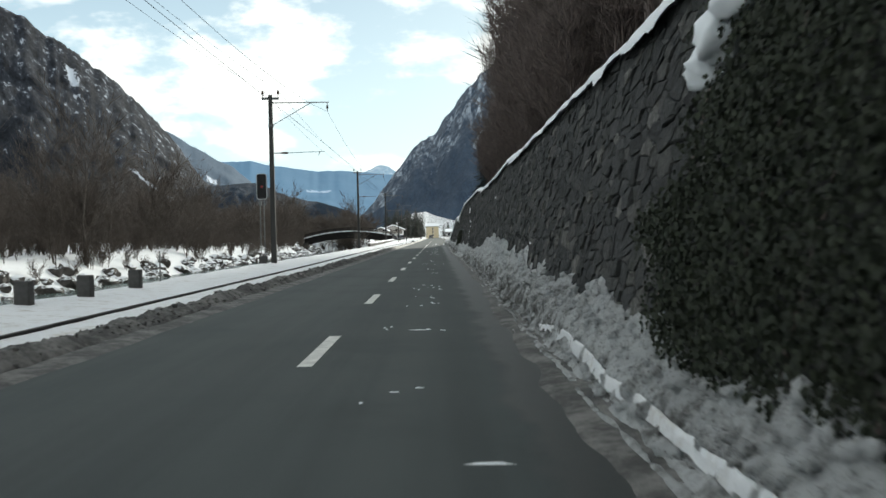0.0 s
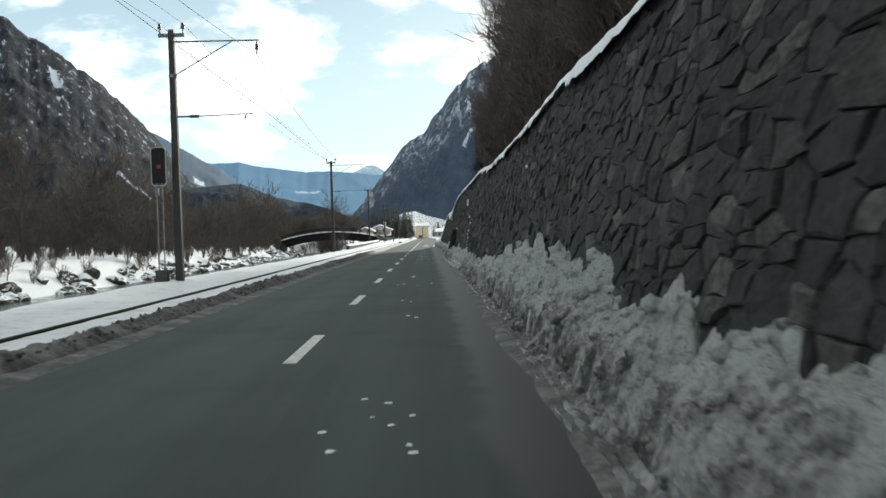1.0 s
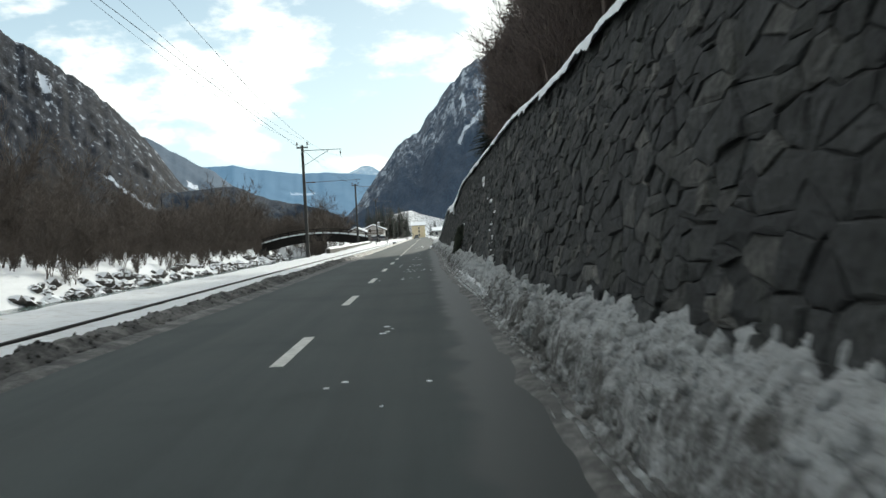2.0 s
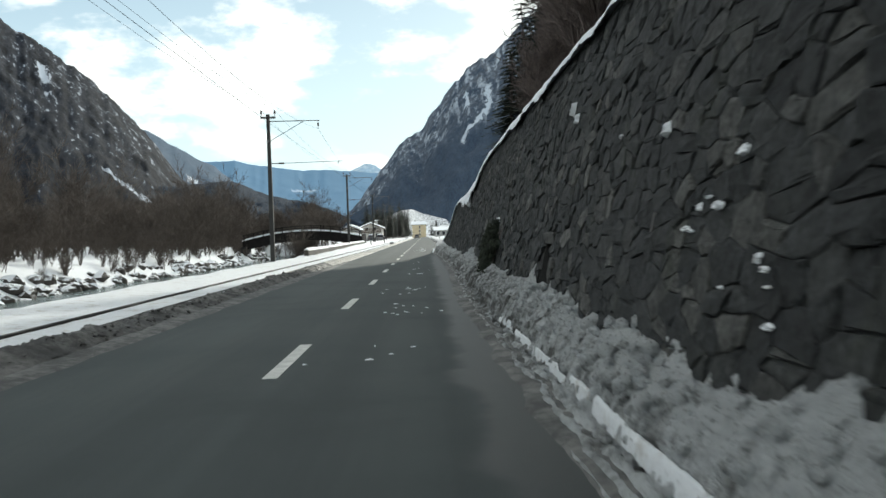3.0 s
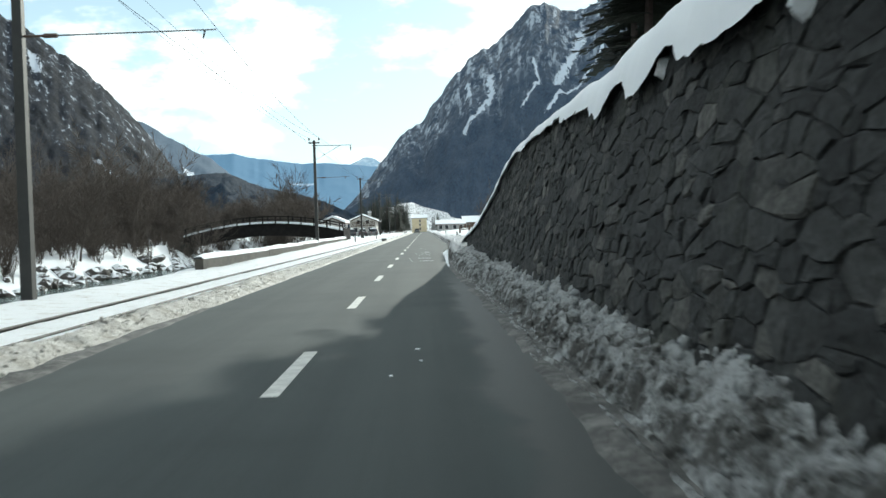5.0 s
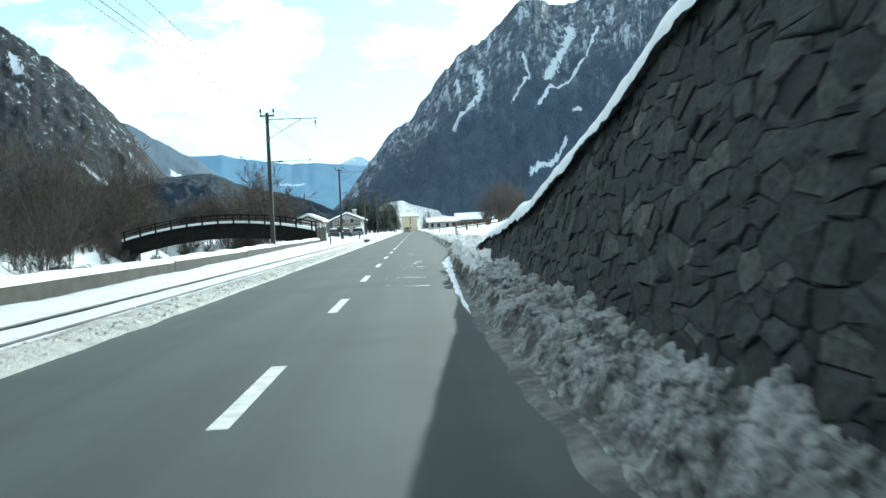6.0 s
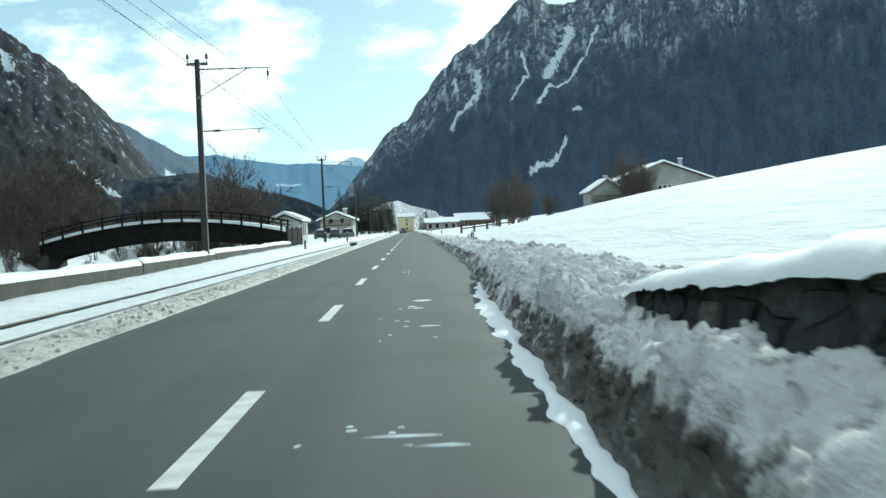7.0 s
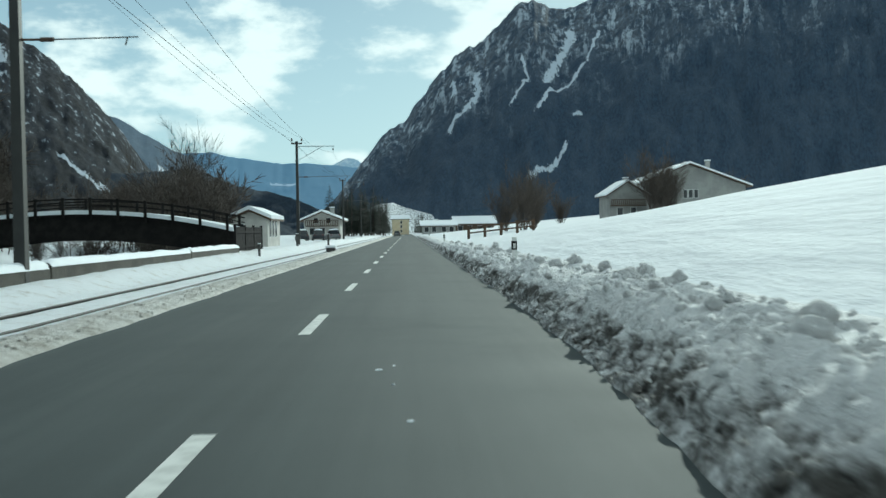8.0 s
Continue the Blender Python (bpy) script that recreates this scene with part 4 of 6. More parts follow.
def stone_outlines():
    """Random rubble: cells round scattered centres, a little longer than high, with some large stones and many small fillers."""
    rng = random.Random(7)
    seeds = []
    z = -0.1
    while z < 4.2:
        high = rng.uniform(0.1, 0.2)
        y = -40.0 + rng.uniform(0, 0.4)
        while y < 128.5:
            step = rng.choice((0.16, 0.22, 0.3, 0.4, 0.52, 0.75))
            tidy = 0.14 if 68 < y < 104 else 0.34
            if rng.random() > 0.14:
                seeds.append((y + step / 2, z + high * (0.5 + rng.uniform(-tidy, tidy)), rng.gauss(0, 0.012)))
            if rng.random() < 0.22:
                seeds.append((y + rng.uniform(0, step), z + high * rng.uniform(0.8, 1.1), rng.gauss(-0.012, 0.006)))
            y += step
        z += high
    ASPECT, CELL = 2.0, 0.6
    grid = {}
    for i, (y, z, w) in enumerate(seeds):
        grid.setdefault((int(y // CELL), int(z // CELL)), []).append(i)
    cells = []
    for i, (y, z, w) in enumerate(seeds):
        top = float(wall_top(y))
        if z > top + 0.25:
            continue
        poly = [(y - 0.8, z - 0.45), (y + 0.8, z - 0.45), (y + 0.8, z + 0.45), (y - 0.8, z + 0.45)]
        gy, gz = int(y // CELL), int(z // CELL)
        near = sorted((((seeds[j][0] - y) ** 2 + (ASPECT * (seeds[j][1] - z)) ** 2, j) for dy in (-3, -2, -1, 0, 1, 2, 3) for dz in (-1, 0, 1) for j in grid.get((gy + dy, gz + dz), ()) if j != i))[:18]
        for d2, j in near:
            ny, nz, nw = seeds[j]
            a, b = ny - y, (nz - z) * ASPECT**2
            poly = clipped(poly, a, b, a * (y + ny) / 2 + b * (z + nz) / 2 + w - nw)
            if len(poly) < 3:
                break
        if len(poly) < 3:
            continue
        slope = (float(wall_top(y + 0.3)) - float(wall_top(y - 0.3))) / 0.6
        poly = clipped(poly, -slope, 1.0, top + 0.02 - slope * y)
        poly = clipped(poly, 0.0, -1.0, 0.1)
        if len(poly) < 3:
            continue
        area = abs(sum(p[0] * q[1] - q[0] * p[1] for p, q in zip(poly, poly[1:] + poly[:1]))) / 2
        cy, cz = sum(p[0] for p in poly) / len(poly), sum(p[1] for p in poly) / len(poly)
        if area < 0.003 or any(p - 0.12 < cy < q + 0.12 and cz < h + 0.15 for p, q, h in NICHES):
            continue
        pts = []
        for p, q in zip(poly, poly[1:] + poly[:1]):
            if math.hypot(q[0] - p[0], q[1] - p[1]) < 0.03:
                continue
            pts.append(p)
            if math.hypot(q[0] - p[0], q[1] - p[1]) > 0.16:
                k = rng.uniform(0.35, 0.65)
                pts.append((p[0] + (q[0] - p[0]) * k + (cy - p[0]) * rng.uniform(0, 0.07), p[1] + (q[1] - p[1]) * k + (cz - p[1]) * rng.uniform(0, 0.07)))
        if len(pts) > 3:
            cells.append(pts)
    return cells


def stone_mesh(poly, rng):
    cx, cy = sum(p[0] for p in poly) / len(poly), sum(p[1] for p in poly) / len(poly)
    long, high = [max(0.08, max(p[k] for p in poly) - min(p[k] for p in poly)) for k in (0, 1)]
    proud = rng.uniform(0.004, 0.024) + (0.02 if rng.random() < 0.1 else 0.0)
    tilt_a, tilt_b = rng.gauss(0, 0.045), rng.gauss(0, 0.055)
    verts, n = [], len(poly)
    for inset, depth, wob in ((0.002, -0.05, 0.0), (0.005, proud * 0.5, 0.004), (rng.uniform(0.012, 0.03), proud, 0.01)):
        sx, sy = max(0.35, 1 - 2 * inset / long), max(0.35, 1 - 2 * inset / high)
        for x, y in poly:
            px, py = cx + (x - cx) * sx + rng.uniform(-wob, wob), cy + (y - cy) * sy + rng.uniform(-wob, wob)
            d = depth + (tilt_a * (px - cx) + tilt_b * (py - cy) + rng.uniform(-wob, wob)) * (depth > 0)
            verts.append((WALL_X + BATTER * py - d, px, py))
    mx, my = cx + rng.uniform(-0.2, 0.2) * long, cy + rng.uniform(-0.2, 0.2) * high
    verts.append((WALL_X + BATTER * my - proud - rng.uniform(-0.006, 0.014), mx, my))
    faces = []
    for ring in (0, 1):
        for i in range(n):
            j = (i + 1) % n
            faces.append((ring * n + i, (ring + 1) * n + i, (ring + 1) * n + j, ring * n + j))
    faces += [(2 * n + i, 3 * n, 2 * n + (i + 1) % n) for i in range(n)]
    return verts, faces


def wall_stones(core):
    rng = random.Random(3)
    verts, faces, singles = [], [], 0
    for poly in stone_outlines():
        v, f = stone_mesh(poly, rng)
        cy, cz = sum(p[0] for p in poly) / len(poly), sum(p[1] for p in poly) / len(poly)
        if 14 < cy < 22 and 0.6 < cz < 3.2 and singles < 300:
            mesh_object("stone", v, f, M_STONE, core)
            singles += 1
        else:
            o = len(verts)
            verts += v
            faces += [tuple(i + o for i in q) for q in f]
    rest = mesh_object("stones", verts, faces, M_STONE, core)
    tagged(rest, kind="stuff")


def wall_cap():
    y = spaced([(-40, 128, 0.07)])
    u = np.linspace(0, 1, 20)
    U, Y = np.meshgrid(u, y)
    top = wall_top(Y)
    thick = np.interp(Y, [-40, 30, 55, 72, 78, 88, 100, 106, 112, 120, 125, 128], [0.16, 0.14, 0.15, 0.16, 0.24, 0.22, 0.2, 0.24, 0.26, 0.17, 0.1, 0.05]) * (0.6 + 0.8 * fbm(Y * 0.6, Y * 0 + 2, 4, 61))
    drape = 0.42 * smooth(78, 82, Y) * (1 - smooth(88, 96, Y)) * (0.5 + 1.2 * np.clip(value_noise(Y * 0.9, Y * 0 + 4, 63) - 0.3, 0, 1)) + 0.2 * np.exp(-(((Y - 83.8) / 0.5) ** 2))
    hang = 0.05 + 0.1 * np.clip(fbm(Y * 0.9, Y * 0 + 4, 4, 63) - 0.42, 0, 1) * 4 * (1 - 0.6 * smooth(106, 115, Y)) + drape
    hang = hang + 0.07 * smooth(100, 108, Y) * (1 - smooth(115, 120, Y)) * (value_noise(Y * 5.0, Y * 0 + 7, 64) - 0.3) + 0.03 * (value_noise(Y * 11, Y * 0 + 8, 66) - 0.5)
    ang = np.clip(U / 0.45, 0, 1) * np.pi / 2
    front = WALL_X + BATTER * top
    X = np.where(U < 0.45, front - 0.12 - BATTER * hang * np.cos(ang) + 0.22 * (1 - np.cos(ang)), front + 0.1 + (U - 0.45) / 0.55 * 1.3)
    Z = np.where(U < 0.45, top - hang + (hang + thick) * np.sin(ang), top + thick)
    Z = Z + np.where(U > 0.45, (ground_height(X, Y) + 0.03 - Z) * np.clip((U - 0.45) / 0.5, 0, 1) ** 1.4, 0)
    X = X + BATTER * (Z - top) * 0.4 + 0.05 * (fbm(X * 3, Y * 3, 4, 65) - 0.5)
    Z = Z + 0.06 * (fbm(X * 2, Y * 2, 4, 67) - 0.5)
    Z = np.where(U > 0.97, ground_height(X, Y) - 0.15, Z)
    ob = sheet("snow_cap", X, Y, Z, M_CAP)
    return tagged(ob, "white snow cap along the wall top", "snow", kind="stuff")


core = wall_core()
wall_cap()


# ---- railway masts, wires, signal ----
MASTS = [(-7.25, -21.5), (-7.2, 39.8), (-7.54, 101.4), (-7.5, 161.0), (-7.6, 220.5), (-7.7, 281), (-7.9, 341), (-8.1, 401)]


def mast(reach, arm_z):
    root = thing("catenary_mast", (0, 0, 0), "grey box-section railway mast with bracket arms and insulators", "mast", "masts along the railway")
    mesh_object("pole", [(a * w, b * w, z) for z, w in ((-0.6, 0.135), (8.75, 0.095)) for a, b in ((-1, -1), (1, -1), (1, 1), (-1, 1))], [(0, 1, 5, 4), (1, 2, 6, 5), (2, 3, 7, 6), (3, 0, 4, 7), (4, 5, 6, 7)], M_MAST, root)
    part("crossbar", box(-0.45, 0.45, -0.06, 0.06, 8.5, 8.62, 0.015), M_STEEL, root)
    for x in (-0.4, 0.4):
        pin = rod((x, 0, 8.62), (x, 0, 8.8), 0.02, 0.02, 6)
        part("insulator", add_rod(pin, (x, 0, 8.78), (x, 0, 8.98), 0.075, 0.045, 10), M_PORCELAIN, root)
    part("upper_arm", rod((0, 0, 8.33), (3.05, 0, 8.31), 0.03, 0.025, 8), M_STEEL, root)
    part("brace", rod((0.05, 0, 7.15), (2.1, 0, 8.3), 0.02, 0.02, 8), M_STEEL, root)
    hang = rod((2.95, 0, 8.3), (2.95, 0, 7.82), 0.02, 0.02, 6)
    add_rod(hang, (2.95, 0, 8.16), (2.95, 0, 7.98), 0.05, 0.05, 8)
    part("hanging_insulator", hang, M_PORCELAIN, root)
    low = rod((0, 0, arm_z), (0.85, 0, arm_z), 0.03, 0.03, 8)
    part("insulator", add_rod(low, (0.55, 0, arm_z), (0.85, 0, arm_z), 0.055, 0.055, 8), M_PORCELAIN, root)
    part("lower_arm", rod((0.85, 0, arm_z), (reach, 0, arm_z + 0.04), 0.018, 0.015, 6), M_STEEL, root)
    part("clamp", rod((reach - 0.25, 0, arm_z + 0.03), (reach - 0.3, 0, arm_z - 0.15), 0.02, 0.02, 6), M_STEEL, root)
    part("collar", rod((0, 0, 7.08), (0, 0, 7.2), 0.14, 0.14, 12), M_STEEL, root)
    return root


long_mast, short_mast = mast(4.35, 5.83), mast(2.75, 5.72)
long_mast.matrix_basis, short_mast.matrix_basis = pose(*MASTS[0], 0), pose(*MASTS[1], 0)
for i, (mx, my) in enumerate(MASTS[2:]):
    copy_thing(short_mast if i % 2 else long_mast, pose(mx, my, 0, 0, 0, 0))


def wire(dx, z, sag, radius, label):
    pts = []
    for (x0, y0), (x1, y1) in zip(MASTS[:-1], MASTS[1:]):
        for k in range(12):
            t = k / 12
            pts.append((x0 + dx + (x1 - x0) * t, y0 + (y1 - y0) * t, z - sag * 4 * t * (1 - t)))
    pts.append((MASTS[-1][0] + dx, MASTS[-1][1], z))
    ring = [(math.cos(a) * radius, math.sin(a) * radius) for a in (0, 2.09, 4.19)]
    verts = [(x + a, y, zz + b) for x, y, zz in pts for a, b in ring]
    faces = [(i * 3 + j, i * 3 + (j + 1) % 3, (i + 1) * 3 + (j + 1) % 3, (i + 1) * 3 + j) for i in range(len(pts) - 1) for j in range(3)]
    ob = mesh_object("overhead_wire", verts, faces, M_BLACK)
    return tagged(ob, label, "wire", "overhead wires")


wire(-0.4, 8.98, 0.7, 0.007, "thin black feeder wire on mast-top insulators")
wire(0.4, 8.98, 0.7, 0.007, "thin black feeder wire on mast-top insulators")
wire(2.95, 7.82, 1.2, 0.007, "black messenger wire sagging between masts")
wire(3.3, 5.72, 0.06, 0.007, "taut black contact wire over the track")


def signal(x, y):
    root = thing("railway_signal", (x, y, 0), "black oblong railway signal with grey rim on ladder-like post", "signal")
    for s in (-0.1, 0.1):
        part("upright", box(s - 0.018, s + 0.018, -0.025, 0.025, -0.4, 3.4), M_STEEL, root, "grey steel upright")
    for k in range(10):
        part("rung", rod((-0.1, 0, 0.4 + k * 0.33), (0.1, 0, 0.4 + k * 0.33), 0.012, 0.012, 5), M_STEEL, root)
    part("base", box(-0.2, 0.2, -0.18, 0.18, -0.4, 0.4, 0.02), M_GRANITE, root)
    half_w, half_h, cut, zc = 0.235, 0.64, 0.1, 3.97

    def outline(grow):
        w, h, c = half_w + grow, half_h + grow, cut + grow * 0.4
        return [(w, -h + c), (w, h - c), (w - 0.3 * c, h - 0.3 * c), (w - c, h), (-w + c, h), (-w + 0.3 * c, h - 0.3 * c), (-w, h - c), (-w, -h + c), (-w + 0.3 * c, -h + 0.3 * c), (-w + c, -h), (w - c, -h), (w - 0.3 * c, -h + 0.3 * c)]

    def slab(grow, y0, y1, inner=None):
        verts = [(px, yy, zc + pz) for yy in (y0, y1) for px, pz in outline(grow)]
        n = 12
        faces = [(i, (i + 1) % n, n + (i + 1) % n, n + i) for i in range(n)]
        if inner is None:
            faces += [tuple(range(n - 1, -1, -1)), tuple(range(n, 2 * n))]
        else:
            verts += [(px, yy, zc + pz) for yy in (y0, y1) for px, pz in outline(inner)]
            for i in range(n):
                j = (i + 1) % n
                faces += [(i, 2 * n + i, 2 * n + j, j), (n + i, n + j, 3 * n + j, 3 * n + i), (2 * n + i, 3 * n + i, 3 * n + j, 2 * n + j)]
        return verts, faces

    mesh_object("housing", *slab(0.0, 0.0, 0.2), M_BLACK, root, label="black oblong signal board")
    mesh_object("rim", *slab(0.03, -0.03, 0.06, 0.002), M_RIM, root, label="thin pale grey rim")
    for z, mat in ((4.33, M_BLACK), (3.97, M_RED), (3.61, M_BLACK)):
        part("lens", rod((0, -0.02, z), (0, 0.02, z), 0.07, 0.07, 16), mat, root, "dim red lens" if mat == M_RED else "")
    part("junction_box", box(-0.16, -0.02, -0.06, 0.08, 2.98, 3.22, 0.01), M_STEEL, root)
    return root


signal(-7.68, 39.3)


def stone_post(x, y):
    root = thing("bollard", (x, y, 0), "squat dark granite post above the river bank", "bollard", "granite posts on the river bank")
    part("shaft", box(-0.16, 0.16, -0.16, 0.16, -0.5, 0.5, 0.035), M_GRANITE, root)
    return root


posts = stone_post(-7.2, 8.0)
for x, y in ((-6.95, 10.9), (-6.95, 14.8)):
    copy_thing(posts, pose(x, y, 0))
stake = thing("stake", (-7.4, 18.9, 0), "thin steel snow stake beside the track", "stake")
part("rod", rod((0, 0, -0.3), (0, 0, 0.95), 0.025, 0.02, 8), M_STEEL, stake)

# ---- parapet, gate, bridge ----
def parapet():
    root = thing("parapet_wall", (0, 0, 0), "low grey concrete parapet carrying a thick snow cap", "parapet")
    for a, b in ((118.3, 135), (135.06, 150.5), (150.6, 162.5), (162.6, 178.5), (178.6, 190)):
        z = 0.4 + 0.16 * smooth(118, 190, (a + b) / 2)
        part("section", box(-7.72, -7.38, a, b, -1.4, float(z), 0.02), M_CONCRETE, root)
        y = np.arange(a - 0.02, b + 0.03, 0.2)
        u = np.linspace(0, 1, 11)
        U, Y = np.meshgrid(u, y)
        ends = np.clip(np.minimum(Y - a, b - Y) / 0.35, 0, 1) ** 0.5
        h = (0.19 + 0.12 * (fbm(Y * 0.7, Y * 0, 4, 71) - 0.5)) * (0.55 + 0.45 * ends)
        X = -7.36 - 0.4 * U + 0.03 * (fbm(Y * 3, U * 2, 3, 72) - 0.5)
        Z = z + h * np.clip(np.sin(np.pi * np.clip(U, 0, 1)), 0, 1) ** 0.45 - 0.015
        sheet("snow_cap", X, Y, Z, M_CAP, root, label="rounded white snow cap", flip=True)
    return root


def board_fence():
    root = thing("board_fence", (-7.85, 191.6, 0.1), "dark brown solid board fence at the bridge head", "fence")
    for k in range(32):
        part("board", box(-0.03, 0.03, 0.02 + k * 0.3, 0.29 + k * 0.3, 0.05, 1.55, 0.01), M_FENCE, root)
    for y in (-0.05, 3.2, 6.4, 9.65):
        part("post", box(-0.07, 0.07, y - 0.07, y + 0.07, -0.4, 1.65, 0.01), M_FENCE, root)
    for z in (0.4, 1.2):
        part("rail", box(0.03, 0.08, 0, 9.6, z, z + 0.1), M_FENCE, root)
    return root


def bridge():
    root = thing("footbridge", (0, 0, 0), "dark arched timber bridge with railing and snowy edge", "bridge")
    a, b, mid, y0, y1 = -7.9, -25.6, -16.3, 191.5, 195.0

    def deck(x):
        return 2.45 - 1.25 * ((x - mid) / 9.2) ** 2

    xs = np.linspace(a, b, 40)

    def strip(name, ya, yb, lo, hi, mat, label=""):
        verts = [(x, y, deck(x) + z) for x in xs for y, z in ((ya, lo), (yb, lo), (yb, hi), (ya, hi))]
        faces = [(i * 4 + j, i * 4 + (j + 1) % 4, (i + 1) * 4 + (j + 1) % 4, (i + 1) * 4 + j) for i in range(len(xs) - 1) for j in range(4)]
        faces += [(0, 1, 2, 3), tuple((len(xs) - 1) * 4 + k for k in (3, 2, 1, 0))]
        return mesh_object(name, verts, faces, mat, root, label=label)

    strip("girder", y0, y0 + 0.25, -1.4, -0.14, M_BRIDGE)
    strip("girder", y1 - 0.25, y1, -1.4, -0.14, M_BRIDGE)
    strip("deck", y0 - 0.1, y1 + 0.1, -0.135, -0.02, M_BRIDGE)
    strip("deck_snow", y0 - 0.12, y1 + 0.12, -0.016, 0.2, M_CAP, "white snow along the deck")
    for y, out in ((y0, -0.18), (y1, 0.18)):
        strip("handrail", y + out - 0.04, y + out + 0.04, 0.72, 0.8, M_BRIDGE)
        strip("handrail", y + out - 0.02, y + out + 0.02, 0.44, 0.5, M_BRIDGE)
        for x in np.linspace(a - 0.3, b + 0.3, 13):
            part("post", box(x - 0.07, x + 0.07, y + out - 0.05, y + out + 0.05, deck(x) - 0.3, deck(x) + 0.86), M_BRIDGE, root)
    part("abutment", box(-9.4, -7.75, y0 - 0.4, y1 + 0.4, -3.0, 0.35, 0.05), M_CONCRETE, root)
    part("abutment", box(-27.2, -25.0, y0 - 0.4, y1 + 0.4, -3.0, 0.35, 0.05), M_JOINT, root)
    return root


parapet()
board_fence()
bridge()


# ---- trees ----
def leafless(seed, height, spread, trunks=1, droop=0.0, twigs=4, thin=0.032):
    """Trunk and crown of a bare tree: limbs as tubes, the last twigs as slivers."""
    rng = random.Random(seed)
    meshes = {("trunk", t): ([], []) for t in range(trunks)}
    meshes[("crown", 0)] = ([], [])
    stem = [0]

    def tube(key, p, q, r0, r1, n):
        verts, faces = meshes[key]
        d = (q - p).normalized()
        side = d.orthogonal().normalized()
        other = d.cross(side)
        o = len(verts)
        for c, r in ((p, r0), (q, r1)):
            for i in range(n):
                a = 2 * math.pi * i / n
                verts.append(tuple(c + side * (r * math.cos(a)) + other * (r * math.sin(a))))
        for i in range(n):
            j = (i + 1) % n
            faces.append((o + i, o + j, o + n + j, o + n + i))

    def sliver(p, d, length):
        verts, faces = meshes[("crown", 0)]
        side = d.cross(Vector((rng.uniform(-1, 1), rng.uniform(-1, 1), rng.uniform(-1, 1)))).normalized() * thin * height / 8
        o = len(verts)
        verts.extend(tuple(v) for v in (p - side * 0.5, p + side * 0.5, p + d * length))
        faces.append((o, o + 1, o + 2))

    def aside(d, lean):
        out = Matrix.Rotation(rng.uniform(0, 2 * math.pi), 3, d) @ d.orthogonal().normalized()
        return (d + out * lean + Vector((0, 0, 0.2 - droop))).normalized()

    def grow(p, d, length, r, level):
        steps = (5, 3, 1)[level]
        for s in range(steps):
            q = p + d * (length / steps)
            r2 = r * (0.8, 0.7, 0.6)[level]
            tube(("trunk", stem[0]) if level == 0 else ("crown", 0), p, q, max(r, 0.008), max(r2, 0.006), (6, 4, 3)[level])
            if level > 0 or s > 0:
                for _ in range(twigs * (2 if level == 2 else 1)):
                    nd, start = aside(d, rng.uniform(0.45, 1.05) * spread), p + (q - p) * rng.uniform(0.1, 1.0)
                    if level == 2:
                        sliver(start, nd, length * rng.uniform(0.5, 0.95))
                    else:
                        grow(start, nd, length * rng.uniform(0.34, 0.56), max(r2 * 0.42, 0.008), level + 1)
            p, r = q, r2
            d = (d + Vector((rng.uniform(-1, 1), rng.uniform(-1, 1), rng.uniform(-0.2, 0.5))) * 0.13).normalized()

    for t in range(trunks):
        stem[0] = t
        lean = Vector((rng.uniform(-1, 1), rng.uniform(-1, 1), 0)) * (0.09 if trunks == 1 else 0.28)
        base = Vector((rng.uniform(-0.3, 0.3), rng.uniform(-0.3, 0.3), -0.3)) if trunks > 1 else Vector((0, 0, -0.3))
        grow(base, (Vector((0, 0, 1)) + lean).normalized(), height * rng.uniform(0.75, 1.0), height * 0.013, 0)
    return meshes


def tree_thing(meshes, mat, label, group, name="tree"):
    root = thing(name, (0, 0, 0), label, "tree" if name == "tree" else name, group)
    for (key, _), (v, f) in meshes.items():
        mesh_object(key, v, f, mat, root)
    return root


def scatter(protos, spots, seed):
    rng = random.Random(seed)
    used = set()
    for x, y, z, s in spots:
        k = rng.randrange(len(protos))
        m = pose(x, y, z, rng.uniform(-3, 3), rng.uniform(-3, 3), rng.uniform(0, 360))
        if k not in used:
            used.add(k)
            protos[k].matrix_basis = m
            protos[k].scale = (s, s, s)
        else:
            copy = copy_thing(protos[k], m)
            copy.scale = (s, s, s)


def woods(name, kinds, spots, seed, mat, label):
    """Many bare trees too dense to tell apart, in one mesh."""
    rng = random.Random(seed)
    protos = []
    for meshes in kinds:
        pv, pf = [], []
        for v, f in meshes.values():
            o = len(pv)
            pv += v
            for q in f:
                pf.append((q[0] + o, q[1] + o, q[2] + o))
                if len(q) == 4:
                    pf.append((q[0] + o, q[2] + o, q[3] + o))
        protos.append((np.array(pv), np.array(pf)))
    allv, allf, o = [], [], 0
    for x, y, z, s in spots:
        v, f = protos[rng.randrange(len(protos))]
        a = rng.uniform(0, 2 * math.pi)
        ca, sa = math.cos(a) * s, math.sin(a) * s
        allv.append(np.stack([v[:, 0] * ca - v[:, 1] * sa + x, v[:, 0] * sa + v[:, 1] * ca + y, v[:, 2] * s * rng.uniform(0.85, 1.2) + z], -1))
        allf.append(f + o)
        o += len(v)
    verts, faces = np.concatenate(allv), np.concatenate(allf)
    me = bpy.data.meshes.new(name)
    me.vertices.add(len(verts))
    me.vertices.foreach_set("co", verts.astype(np.float32).ravel())
    me.loops.add(faces.size)
    me.loops.foreach_set("vertex_index", faces.ravel().astype(np.int32))
    me.polygons.add(len(faces))
    me.polygons.foreach_set("loop_start", np.arange(0, faces.size, 3, dtype=np.int32))
    me.materials.append(mat)
    me.update(calc_edges=True)
    return tagged(new(name, me), label, "woods", kind="stuff")


rng = random.Random(11)
